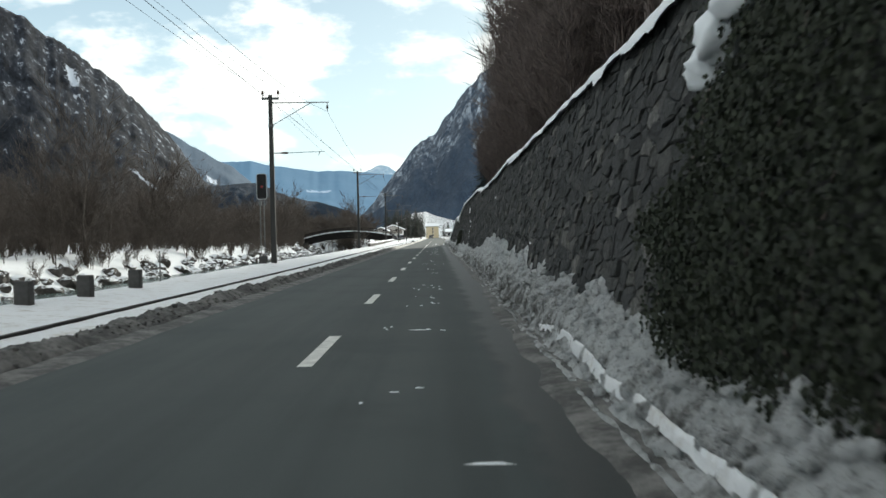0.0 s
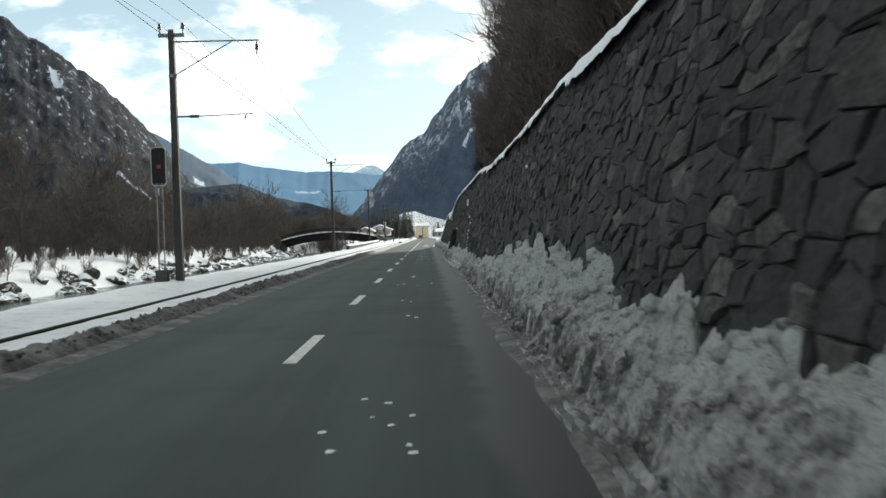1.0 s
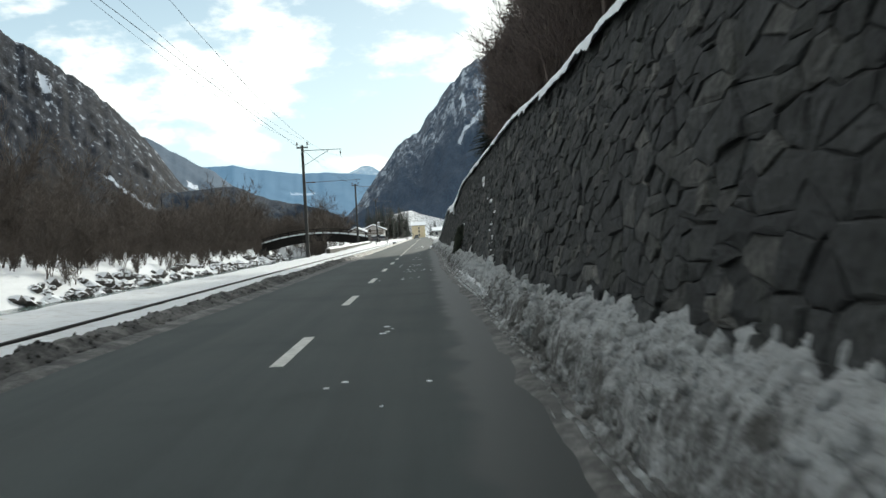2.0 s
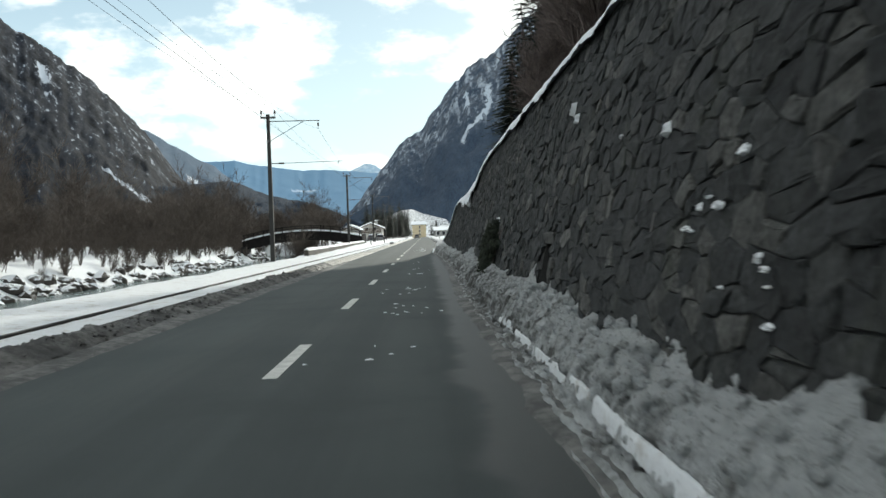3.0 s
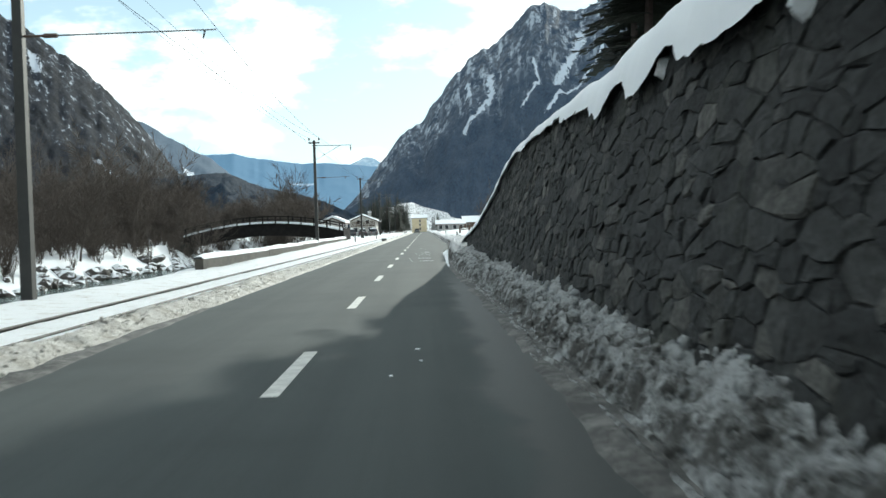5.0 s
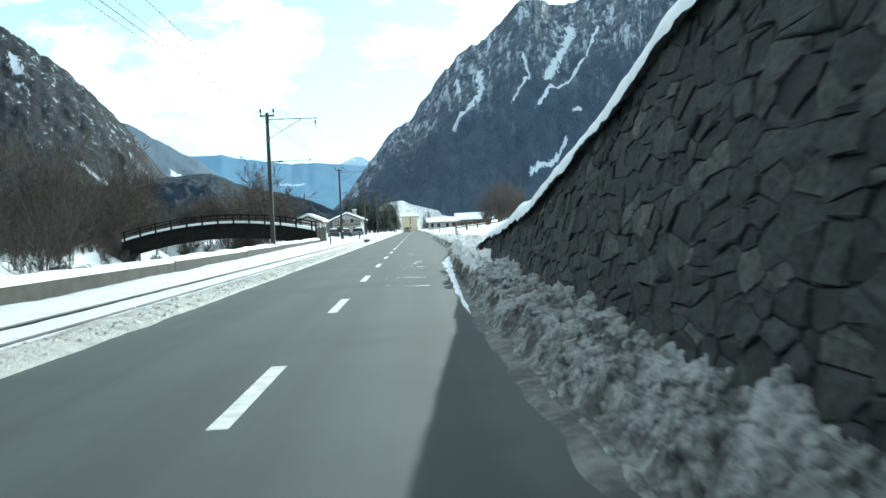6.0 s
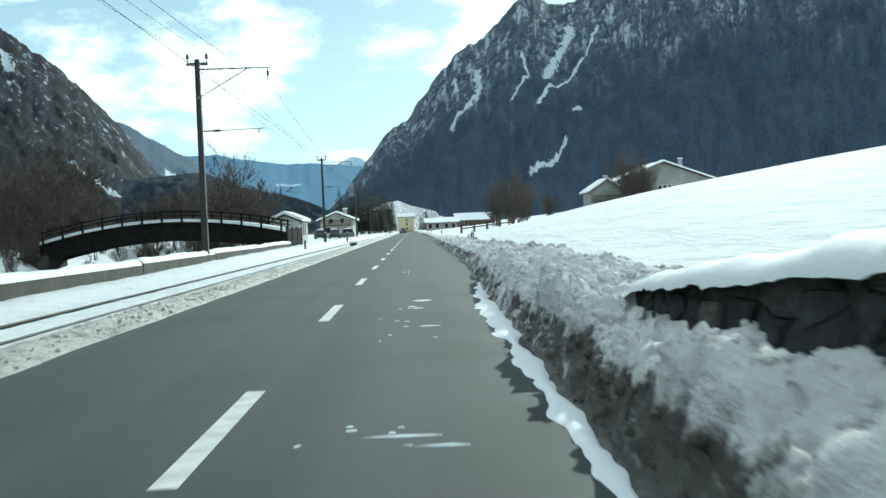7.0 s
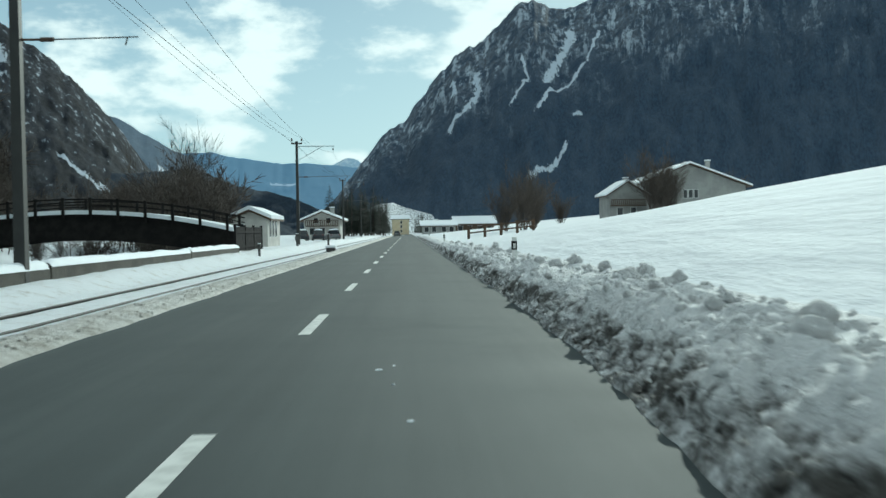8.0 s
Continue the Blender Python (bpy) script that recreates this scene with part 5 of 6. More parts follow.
alders = [tree_thing(leafless(20 + k, 7.5, 0.9, 1, 0.0, 4), M_BARK, "bare brown alder on the snowy river bank", "bare trees along the river") for k in range(4)]
spots = []
for _ in range(84):
    y = rng.uniform(15, 330)
    back = rng.random() ** 1.3
    x = float(river_mid(y)) - 6.6 - back * 26
    spots.append((x, y, float(ground_height(x, y)) - 0.05, rng.uniform(0.6, 1.1) * (1.0 + 0.4 * (rng.random() < 0.12))))
spots += [(x, y, float(ground_height(x, y)) - 0.05, s) for x, y, s in ((-17.5, 226, 1.05), (-19.5, 231, 1.15), (-21.5, 224, 0.95), (-20, 238, 1.1), (-9.9, 128, 0.55), (-26.5, 175, 0.9), (-27.5, 183, 1.0), (-28, 168, 1.0))]
for _ in range(30):
    y = rng.uniform(203, 262)
    x = -13.5 - (y - 200) * 0.1 - rng.random() * 32
    if abs(x - float(river_mid(y))) > 7:
        spots.append((x, y, float(ground_height(x, y)) - 0.05, rng.uniform(0.5, 0.85)))
scatter(alders, spots, 5)
spots = []
for _ in range(330):
    y = rng.uniform(12, 330)
    x = float(river_mid(y)) - 8.0 - rng.random() ** 1.2 * 26
    spots.append((x, y, float(ground_height(x, y)) - 0.2, rng.uniform(0.45, 1.05) * (1.6 if rng.random() < 0.12 else 1.0)))
for _ in range(200):
    y = rng.uniform(198, 260)
    x = -13.5 - (y - 196) * 0.1 - rng.random() * 34
    if abs(x - float(river_mid(y))) > 6.5:
        spots.append((x, y, float(ground_height(x, y)) - 0.1, rng.uniform(0.7, 1.15)))
woods("river_woods", [leafless(40 + k, 5.2, 1.0, 2, 0.0, 3, 0.075) for k in range(3)], spots, 25, M_BARK, "dense brown bare woods behind the river bank")

shrubs = [tree_thing(leafless(60 + k, 1.6, 0.8, 4, 0.05, 2, 0.06), M_BARK, "bare brown willow shrub among boulders", "shrubs along the river", "shrub") for k in range(2)]
spots = []
for _ in range(240):
    y = rng.uniform(10, 200)
    x = float(river_mid(y)) - rng.uniform(5.6, 11)
    spots.append((x, y, float(ground_height(x, y)) - 0.05, rng.uniform(0.6, 1.4)))
scatter(shrubs, spots, 6)

slope_trees = [tree_thing(leafless(80 + k, 8.5, 0.75, 1, 0.02, 4, 0.035), M_DARKBARK, "dark leafless tree on the slope above the wall", "bare trees on the slope") for k in range(4)]
spots = []
for _ in range(110):
    y = rng.uniform(-20, 112)
    x = 6.2 + rng.random() ** 1.4 * 8
    if x < 8.6 and y > 60 or y > 100 and x < 8.6 + (y - 100) * 0.4:
        continue
    spots.append((x, y, float(ground_height(x, y)) - 0.1, rng.uniform(0.6, 1.15)))
scatter(slope_trees, spots, 7)

brush = [tree_thing(leafless(180 + k, 4.2, 0.9, 5, 0.0, 3, 0.05), M_DARKBARK, "tangled leafless brush on the slope above the wall", "brush on the slope", "brush") for k in range(3)]
spots = []
for _ in range(170):
    y = rng.uniform(-20, 108)
    x = 5.3 + rng.random() ** 1.2 * 6
    if y > 70 and x < 6.4 or y > 96 and x < 6.4 + (y - 96) * 0.3:
        continue
    spots.append((x, y, float(ground_height(x, y)) - 0.2, rng.uniform(0.45, 1.0)))
scatter(brush, spots, 17)
spots = []
for _ in range(420):
    y = rng.uniform(-30, 122)
    x = 7.0 + rng.random() ** 1.2 * 24
    if y > 60 and x < 8.4 or y > 100 and x < 8.4 + (y - 100) * 0.5:
        continue
    spots.append((x, y, float(ground_height(x, y)) - 0.2, rng.uniform(0.7, 1.3)))
woods("slope_woods", [leafless(210 + k, 6.5, 0.85, 2, 0.0, 3, 0.06) for k in range(3)], spots, 27, M_DARKBARK, "dense leafless woods covering the steep slope")


def spruce(seed, height=11.0, bare=0.12):
    rng = random.Random(seed)
    trunk = ([], [])
    n = 7
    for k in range(5):
        z, r = -0.3 + (height + 0.2) * k / 4, 0.16 * (1 - k / 4.2)
        trunk[0].extend((r * math.cos(2 * math.pi * i / n), r * math.sin(2 * math.pi * i / n), z) for i in range(n))
    for k in range(4):
        trunk[1].extend((k * n + i, k * n + (i + 1) % n, (k + 1) * n + (i + 1) % n, (k + 1) * n + i) for i in range(n))
    verts, faces = [], []
    z = height * bare
    while z < height - 0.1:
        reach = (1 - z / height) ** 0.85 * height * 0.21 + 0.12
        for _ in range(7):
            a, ln = rng.uniform(0, 2 * math.pi), reach * rng.uniform(0.6, 1.15)
            ca, sa = math.cos(a), math.sin(a)
            for s in range(6):
                t0 = (s + 0.4) / 6
                for side in (-1, 1):
                    w = ln * 0.3 * (1.15 - t0) * rng.uniform(0.6, 1.2) + 0.05
                    p = (ln * t0, 0, -0.32 * ln * t0 * t0)
                    q = (ln * (t0 + 0.2), side * w, p[2] - rng.uniform(0.05, 0.3) * w - 0.05)
                    r = (ln * (t0 + 0.3), side * w * 0.25, p[2] - 0.12 * ln * rng.uniform(0.2, 0.7))
                    o = len(verts)
                    for vx, vy, vz in (p, q, r):
                        verts.append((ca * vx - sa * vy, sa * vx + ca * vy, z + vz))
                    faces.append((o, o + 1, o + 2))
        z += height * 0.028
    return {"trunk": trunk, "crown": (verts, faces)}


def spruce_thing(seed, group, label):
    root = thing("spruce", (0, 0, 0), label, "tree", group)
    meshes = spruce(seed)
    mesh_object("trunk", *meshes["trunk"], M_DARKBARK, root)
    mesh_object("crown", *meshes["crown"], M_NEEDLE, root)
    return root


edge_spruces = [spruce_thing(90 + k, "spruces on the slope", "dark green spruce at the edge of the slope") for k in range(3)]
# spruces past y 110 are added, mostly unseen, to throw shadow over the road
spots = [(x, y, float(ground_height(x, y)) - 0.1, s) for x, y, s in ((11.5, 117, 1.3), (12.5, 121, 1.35), (13.5, 124, 1.3), (14.5, 120, 1.3), (15.5, 124, 1.3), (10.5, 113, 1.2), (13, 104, 1.2), (12, 112, 1.2), (16, 118, 1.3), (7.1, 104.5, 0.75), (7.4, 107.5, 0.8), (8.6, 106, 1.0), (9.2, 102, 1.1))]
scatter(edge_spruces, spots, 8)

far_spruces = [spruce_thing(95 + k, "spruces beside the village road", "dark spruce standing by the far road") for k in range(2)]
spots = []
for k in range(64):
    y = rng.uniform(405, 540)
    x = rng.uniform(-22, -6.5)
    spots.append((x, y, float(ground_height(x, y)) - 0.1, rng.uniform(0.9, 1.35)))
for k in range(6):
    spots.append((rng.uniform(4, 8), rng.uniform(480, 560), 0, rng.uniform(0.5, 0.8)))
scatter(far_spruces, spots, 9)


# ---- boulders ----
def boulder(seed):
    rng = random.Random(seed)
    bm = bmesh.new()
    bmesh.ops.create_icosphere(bm, subdivisions=2, radius=0.5)
    off = Vector((rng.uniform(0, 50), rng.uniform(0, 50), rng.uniform(0, 50)))
    for v in bm.verts:
        k = 1 + 0.5 * (noise.noise(v.co * 2.2 + off)) + 0.25 * noise.noise(v.co * 5 + off)
        v.co = Vector((v.co.x * 1.25, v.co.y, v.co.z * 0.75)) * k
    return tagged(part("boulder", bm, M_BOULDER), "grey boulder capped with snow at river edge", "boulder", "boulders along the river")


boulders = [boulder(k) for k in range(6)]
spots = []
for _ in range(297):
    y = 12 + 200 * rng.random() ** 1.1
    side = rng.random()
    off = 4.35 + 1.9 * rng.random() ** 1.6
    x = float(river_mid(y)) - off
    s = rng.uniform(0.5, 1.4)
    spots.append((x, y, float(ground_height(x, y)) + 0.1 * s, s))
scatter(boulders, spots, 12)


# ---- road markings and scraps of snow ----
def marking(y):
    ob = mesh_object("lane_dash", [(-0.075, y - 3, 0.004), (0.075, y - 3, 0.004), (0.075, y, 0.004), (-0.075, y, 0.004)], [(0, 1, 2, 3)], M_PAINT, road)
    return ob


for k in range(-4, 60):
    marking(9.0 * k)


def snow_scrap(x, y, length, width, seed):
    rng = random.Random(seed)
    n = 11
    ring = [(width / 2 * math.cos(a) * rng.uniform(0.55, 1.2), length / 2 * math.sin(a) * rng.uniform(0.6, 1.15)) for a in np.linspace(0, 2 * math.pi, n + 1)[:-1]]
    h = 0.009
    verts = [(x + a, y + b, 0.002) for a, b in ring] + [(x + a * 0.7, y + b * 0.7, h * rng.uniform(0.6, 1.2)) for a, b in ring]
    faces = [(i, (i + 1) % n, n + (i + 1) % n, n + i) for i in range(n)] + [tuple(range(n, 2 * n))]
    ob = mesh_object("snow_scrap", verts, faces, M_CAP)
    return tagged(ob, "small flat scrap of packed snow on asphalt", "snow scrap", "snow scraps on the road")


# clusters where a passing wheel dropped snow: y, number, spread along the road
k = 0
for y0, count, along in ((-5.5, 3, 2.5), (0.8, 5, 0.8), (6.5, 9, 3.0), (11.3, 9, 2.5), (20.7, 2, 0.6), (24.3, 2, 1.0), (31, 4, 3), (37, 4, 3), (53, 5, 2.0), (59.7, 12, 3.0), (65.0, 12, 4.0), (75.7, 2, 0.6), (80, 4, 3), (88, 3, 4), (120, 3, 2), (124, 6, 0.9), (130.5, 7, 3.0), (133.8, 3, 0.8), (145, 4, 4)):
    for _ in range(count):
        big = rng.random() < 0.15
        snow_scrap(rng.gauss(1.08, 0.24), y0 + rng.uniform(-along, along) / 2, rng.uniform(0.035, 0.09) * (1.6 if big else 1), rng.uniform(0.03, 0.085) * (1.8 if big else 1), k)
        k += 1


clods = [clod(k) for k in range(5)]
spots = []
for _ in range(130):
    y = 138 + 66 * rng.random() ** 1.5
    s = rng.choice((0.07, 0.09, 0.12, 0.15, 0.19, 0.25))
    row, col = int(np.abs(BANK_GRID[1][:, 0] - y).argmin()), rng.randrange(34, 71)
    spots.append((float(BANK_GRID[0][row, col]), y, float(BANK_GRID[2][row, col]) + 0.24 * s, s))
scatter(clods, spots, 21)


# ---- ivy on the wall ----
def ivy(y0, y1, z0, z1, count, seed, label, oval=False):
    r = random.Random(seed)
    verts, faces = [], []
    for _ in range(count):
        t = r.random()
        z = z0 + (z1 - z0) * t
        y = r.uniform(y0, y1) + 0.25 * math.sin(z * 5 + seed)
        if not oval and y > y1 - 0.6 * (1 + math.sin(3.1 * z + 1)) - 0.35 * (1 + math.sin(8.3 * z)) - 0.6 * r.random() - 0.5 * max(0.0, z - 2.2):
            continue
        if oval:
            a, k = r.uniform(0, 2 * math.pi), r.random() ** 0.7
            reach = k * (0.75 + 0.25 * math.sin(5 * a) + 0.18 * math.sin(11 * a + 1))
            y, z = (y0 + y1) / 2 + (y1 - y0) / 2 * reach * math.cos(a), (z0 + z1) / 2 + (z1 - z0) / 2 * reach * math.sin(a)
        x = WALL_X + BATTER * z - r.uniform(0.05, 0.32) * (0.6 + 0.4 * math.sin(t * 3))
        s = r.uniform(0.014, 0.032)
        a, b = Vector((r.uniform(-1, 0.2), r.uniform(-1, 1), r.uniform(-1, 1))).normalized(), Vector((0, 0, -1))
        side = a.cross(b).normalized() * s * 0.7
        p = Vector((x, y, z))
        o = len(verts)
        verts += [tuple(p), tuple(p + side + b * s * 0.7), tuple(p + b * s * 1.7 + a * s * 0.4), tuple(p - side + b * s * 0.7)]
        faces.append((o, o + 1, o + 2, o + 3))
    root = thing("ivy", ((WALL_X + 0.2), (y0 + y1) / 2, z0), label, "climbing plant", "ivy on the wall")
    ob = mesh_object("leaves", verts, faces, M_IVY, root)
    ob.location = -Vector(root.location)
    for _ in range(7):
        y = r.uniform(y0 + 0.2, y1 - 0.2)
        y = y if not oval else (y0 + y1) / 2 + (y - (y0 + y1) / 2) * 0.5
        stem = rod((WALL_X + BATTER * z0 - 0.06, y, z0 + 0.1), (WALL_X + BATTER * z1 - 0.06, y + r.uniform(-0.4, 0.4), z1 - 0.2), 0.015, 0.008, 5)
        part("stem", stem, M_DARKBARK, root).location = -Vector(root.location)
    return root


ivy(-10.5, -3.9, 0.35, 3.3, 32000, 31, "dense dark green ivy hanging over the stone wall")
ivy(63.3, 66.7, 0.3, 1.6, 16000, 32, "dark evergreen bush growing from the stone wall", True)


def wall_snow(y, z, length, height, seed):
    """A tongue of snow lodged on the wall face."""
    r = random.Random(seed)
    n = 14
    ring = [(math.cos(a) * length / 2 * r.uniform(0.6, 1.2), math.sin(a) * height / 2 * r.uniform(0.6, 1.2)) for a in np.linspace(0, 2 * math.pi, n + 1)[:-1]]
    verts = [(WALL_X + BATTER * (z + b) - 0.02, y + a, z + b) for a, b in ring] + [(WALL_X + BATTER * (z + b * 0.7) - min(0.12, 0.03 + 0.3 * height) * r.uniform(0.7, 1.2), y + a * 0.7, z + b * 0.7) for a, b in ring]
    faces = [(i, n + i, n + (i + 1) % n, (i + 1) % n) for i in range(n)] + [tuple(range(2 * n - 1, n - 1, -1))]
    ob = mesh_object("wall_snow", verts, faces, M_TRACKSNOW)
    return tagged(ob, "tongue of snow lodged on the stone wall", "snow", "snow tongues on the wall")


for i, (y, z, ln, h) in enumerate(((65.3, 1.63, 0.85, 0.16), (47.0, 1.74, 0.2, 0.1), (49.0, 2.06, 0.14, 0.18), (47.3, 1.44, 0.24, 0.08), (47.95, 1.31, 0.34, 0.05), (46.3, 1.1, 0.16, 0.05), (46.1, 0.84, 0.2, 0.05), (54.4, 2.75, 0.12, 0.22), (54.9, 2.95, 0.1, 0.25), (51.0, 2.2, 0.12, 0.06), (47.55, 1.5, 0.2, 0.03), (47.68, 1.44, 0.05, 0.08), (47.8, 1.29, 0.2, 0.03), (46.4, 1.16, 0.05, 0.09), (46.2, 1.02, 0.14, 0.03), (46.95, 0.98, 0.1, 0.03), (85.0, 2.9, 0.6, 0.75), (84.6, 2.6, 0.3, 0.5), (88.2, 2.75, 0.15, 0.3), (24.5, 2.6, 0.2, 0.1), (7.3, 1.05, 0.3, 0.06))):
    wall_snow(y, z, ln * 0.8, h * 0.8, i)


def ivy_snow(y, z, length, height, seed, mat):
    """A soft clump of snow caught in the climbing plants."""
    bm = bmesh.new()
    bmesh.ops.create_icosphere(bm, subdivisions=3, radius=0.5)
    off = Vector((seed * 5.3, seed * 2.1, 3.0))
    for v in bm.verts:
        k = 1 + 0.45 * noise.noise(v.co * 2.4 + off) + 0.25 * noise.noise(v.co * 6 + off)
        v.co = Vector((v.co.x * 0.3, v.co.y * length, v.co.z * height)) * k
    ob = tagged(part("snow_clump", bm, mat, soft=True), "clump of snow caught in the hanging ivy", "snow", "snow clumps in the ivy")
    ob.matrix_basis = pose(WALL_X + BATTER * z - 0.22, y, z, 0, 13, 0)


for i, (y, z, ln, h, mat) in enumerate(((-5.9, 2.8, 0.8, 0.3, M_CAP), (-5.55, 2.62, 0.45, 0.4, M_CAP), (-5.35, 2.42, 0.18, 0.3, M_CAP))):
    ivy_snow(y, z, ln, h, i, mat)


for x, y, ln, w in ((1.18, 124.0, 0.06, 0.45), (1.42, 123.7, 0.06, 0.4), (1.45, 130.7, 0.12, 0.3), (1.3, 133.6, 0.12, 0.3), (1.58, -7.3, 0.05, 0.3), (1.06, 0.55, 0.06, 0.35), (1.28, 75.7, 0.1, 0.28), (1.46, 120.1, 0.12, 0.4), (1.38, 135.2, 0.3, 0.34)):
    snow_scrap(x, y, ln, w, int(y * 10) + 7)


# ---- delineator ----
def delineator(x, y, z):
    root = thing("delineator_post", (x, y, z), "white roadside delineator post with black band in snow", "post", "delineator posts")
    bm = bmesh.new()
    tri = [(-0.06, -0.05), (0.06, -0.05), (0.0, 0.06)]
    v = [bm.verts.new((a, b, h)) for h in (-0.4, 0.62) for a, b in tri]
    for i in range(3):
        bm.faces.new((v[i], v[(i + 1) % 3], v[3 + (i + 1) % 3], v[3 + i]))
    bm.faces.new(v[3:])
    part("body", bm, M_WHITEPAINT, root)
    part("band", box(-0.066, 0.066, -0.056, 0.03, 0.3, 0.52), M_BLACK, root, "black band")
    part("reflector", box(-0.03, 0.03, -0.062, -0.05, 0.34, 0.46), M_WHITEPAINT, root, "pale reflector")
    return root


d0 = delineator(3.96, 163.1, 0.42)
for y in (212, 262):
    copy_thing(d0, pose(4.0, y, 0.4))


# ---- buildings ----
def house(name, x0, x1, y0, y1, z0, eave, ridge, wall_mat, label, along="x", over=0.5, windows=(), chimneys=(), balcony=None):
    """Gabled house; the ridge runs along the given axis."""
    root = thing(name, ((x0 + x1) / 2, (y0 + y1) / 2, z0), label, "house")
    w, d = (x1 - x0) / 2, (y1 - y0) / 2
    e, r = eave - z0, ridge - z0
    bm = box(-w, w, -d, d, -1.5, e)
    part("wall", bm, wall_mat, root)
    if along == "y":
        gab = [[(-w, s, e), (w, s, e), (0, s, r)] for s in (-d, d)]
        lines = [((-w - over, e - over * (r - e) / w), (0, r)), ((0, r), (w + over, e - over * (r - e) / w))]
        pts = lambda a, s, up: (a[0], s, a[1] + up)
        half = d + over
    else:
        gab = [[(s, -d, e), (s, d, e), (s, 0, r)] for s in (-w, w)]
        lines = [((-d - over, e - over * (r - e) / d), (0, r)), ((0, r), (d + over, e - over * (r - e) / d))]
        pts = lambda a, s, up: (s, a[0], a[1] + up)
        half = w + over
    gv = [v for g in gab for v in g]
    mesh_object("gable", gv, [(0, 1, 2), (3, 4, 5), (0, 2, 5, 3), (1, 4, 5, 2)], wall_mat, root)
    for a, b in lines:
        for nm, lo, hi, mat, lb in (("roof", 0.02, 0.2, M_WOOD, ""), ("roof_snow", 0.205, 0.5, M_CAP, "thick white snow on the roof")):
            v = [pts(p, s, u) for s in (-half, half) for p, u in ((a, lo), (b, lo), (b, hi), (a, hi))]
            mesh_object(nm, v, [(0, 1, 2, 3), (7, 6, 5, 4), (0, 4, 5, 1), (1, 5, 6, 2), (2, 6, 7, 3), (3, 7, 4, 0)], mat, root, label=lb)
    for face, u, z, ww, hh in windows:
        if face == "front":
            frame_box, pane = box(u - ww / 2 - 0.08, u + ww / 2 + 0.08, -d - 0.05, -d + 0.02, z - 0.08, z + hh + 0.08), box(u - ww / 2, u + ww / 2, -d - 0.07, -d - 0.03, z, z + hh)
        else:
            s = -w if face == "left" else w
            o = -1 if face == "left" else 1
            frame_box, pane = box(min(s, s + o * 0.05), max(s, s + o * 0.05), u - ww / 2 - 0.08, u + ww / 2 + 0.08, z - 0.08, z + hh + 0.08), box(min(s, s + o * 0.07), max(s, s + o * 0.07), u - ww / 2, u + ww / 2, z, z + hh)
        win = part("window", frame_box, M_WHITEPAINT, root)
        part("pane", pane, M_GLASS, win)
    for cx, cy in chimneys:
        part("chimney", box(cx - 0.35, cx + 0.35, cy - 0.35, cy + 0.35, (e + r) / 2, r + 0.9, 0.04), M_GREYWALL, root)
        part("chimney_cap", box(cx - 0.45, cx + 0.45, cy - 0.45, cy + 0.45, r + 0.905, r + 1.05, 0.03), M_CAP, root, "snow on the chimney")
    if balcony:
        u0, u1, z = balcony
        part("balcony_floor", box(u0, u1, -d - 1.0, -d - 0.06, z - 0.14, z), M_WOOD, root)
        part("balcony_rail", box(u0, u1, -d - 1.0, -d - 0.94, z + 0.8, z + 0.9), M_WOOD, root)
        for k in range(int((u1 - u0) / 0.3) + 1):
            part("baluster", box(u0 + k * 0.3, u0 + k * 0.3 + 0.12, -d - 0.985, -d - 0.955, z, z + 0.8), M_WOOD, root)
    return root


house("station_hut", -13.3, -10.3, 222, 230, 0.3, 2.45, 3.1, M_PLASTER, "small white station building with snowy roof", "y", 0.35, [("front", -0.9, 1.1, 0.8, 0.7), ("right", -2.6, 0.7, 0.8, 1.5), ("right", -0.8, 0.7, 0.8, 1.5), ("right", 1.0, 0.7, 0.8, 1.5)])
house("chalet", -15.2, -9.4, 300, 309, 0.4, 3.3, 4.5, M_PLASTER, "white chalet with wooden balcony and snowy roof", "y", 0.7, [("front", -1.6, 0.6, 0.8, 1.0), ("front", 0.0, 0.6, 0.8, 1.0), ("front", 1.6, 0.6, 0.8, 1.0), ("front", -1.0, 2.4, 0.7, 0.8), ("front", 1.0, 2.4, 0.7, 0.8)], [(1.2, 1.5)], (-2.6, 2.6, 2.0))
house("end_house", -5.0, 2.2, 566, 576, 0.0, 6.4, 7.8, M_CREAM, "tall cream house closing the end of the road", "x", 0.4, [("front", 0.3, z, 0.7, 1.1) for z in (0.9, 2.8, 4.6)])
house("farmhouse", 38.0, 56.5, 300, 314, 3.0, 7.8, 11.3, M_GREYWALL, "large grey stone farmhouse with snowy gabled roof", "y", 0.9, [("front", 0.2, 2.9, 0.6, 1.3), ("front", -0.7, 2.9, 0.6, 1.3), ("front", 1.1, 2.9, 0.6, 1.3), ("front", -0.6, -0.4, 2.6, 2.0), ("front", -5.0, 3.2, 0.7, 1.2)], [(2.2, 2.0), (4.5, -2.0)])
house("barn", 32.5, 38.2, 292, 300, 2.6, 6.4, 8.2, M_GREYWALL, "grey two-storey side house beside the farmhouse", "y", 0.6, [("front", -1.2, 0.6, 0.8, 1.1), ("front", 0.9, 0.6, 0.8, 1.1)], [(0.8, 1.0)], (-2.7, 2.7, 2.1))
house("village_house", 5.0, 13.0, 380, 390, 0.0, 2.4, 3.4, M_GREYWALL, "low grey village house under snowy roof", "x", 0.6, [("front", u, 1.0, 1.0, 1.2) for u in (-3, -1.2, 1.2, 3)])
house("village_house", 14.0, 24.0, 400, 410, 0.2, 3.0, 4.6, M_WOOD, "long brown barn under snowy roof", "x", 0.8, [("front", u, 1.0, 1.2, 1.2) for u in (-3.8, -1.3, 1.3, 3.8)])


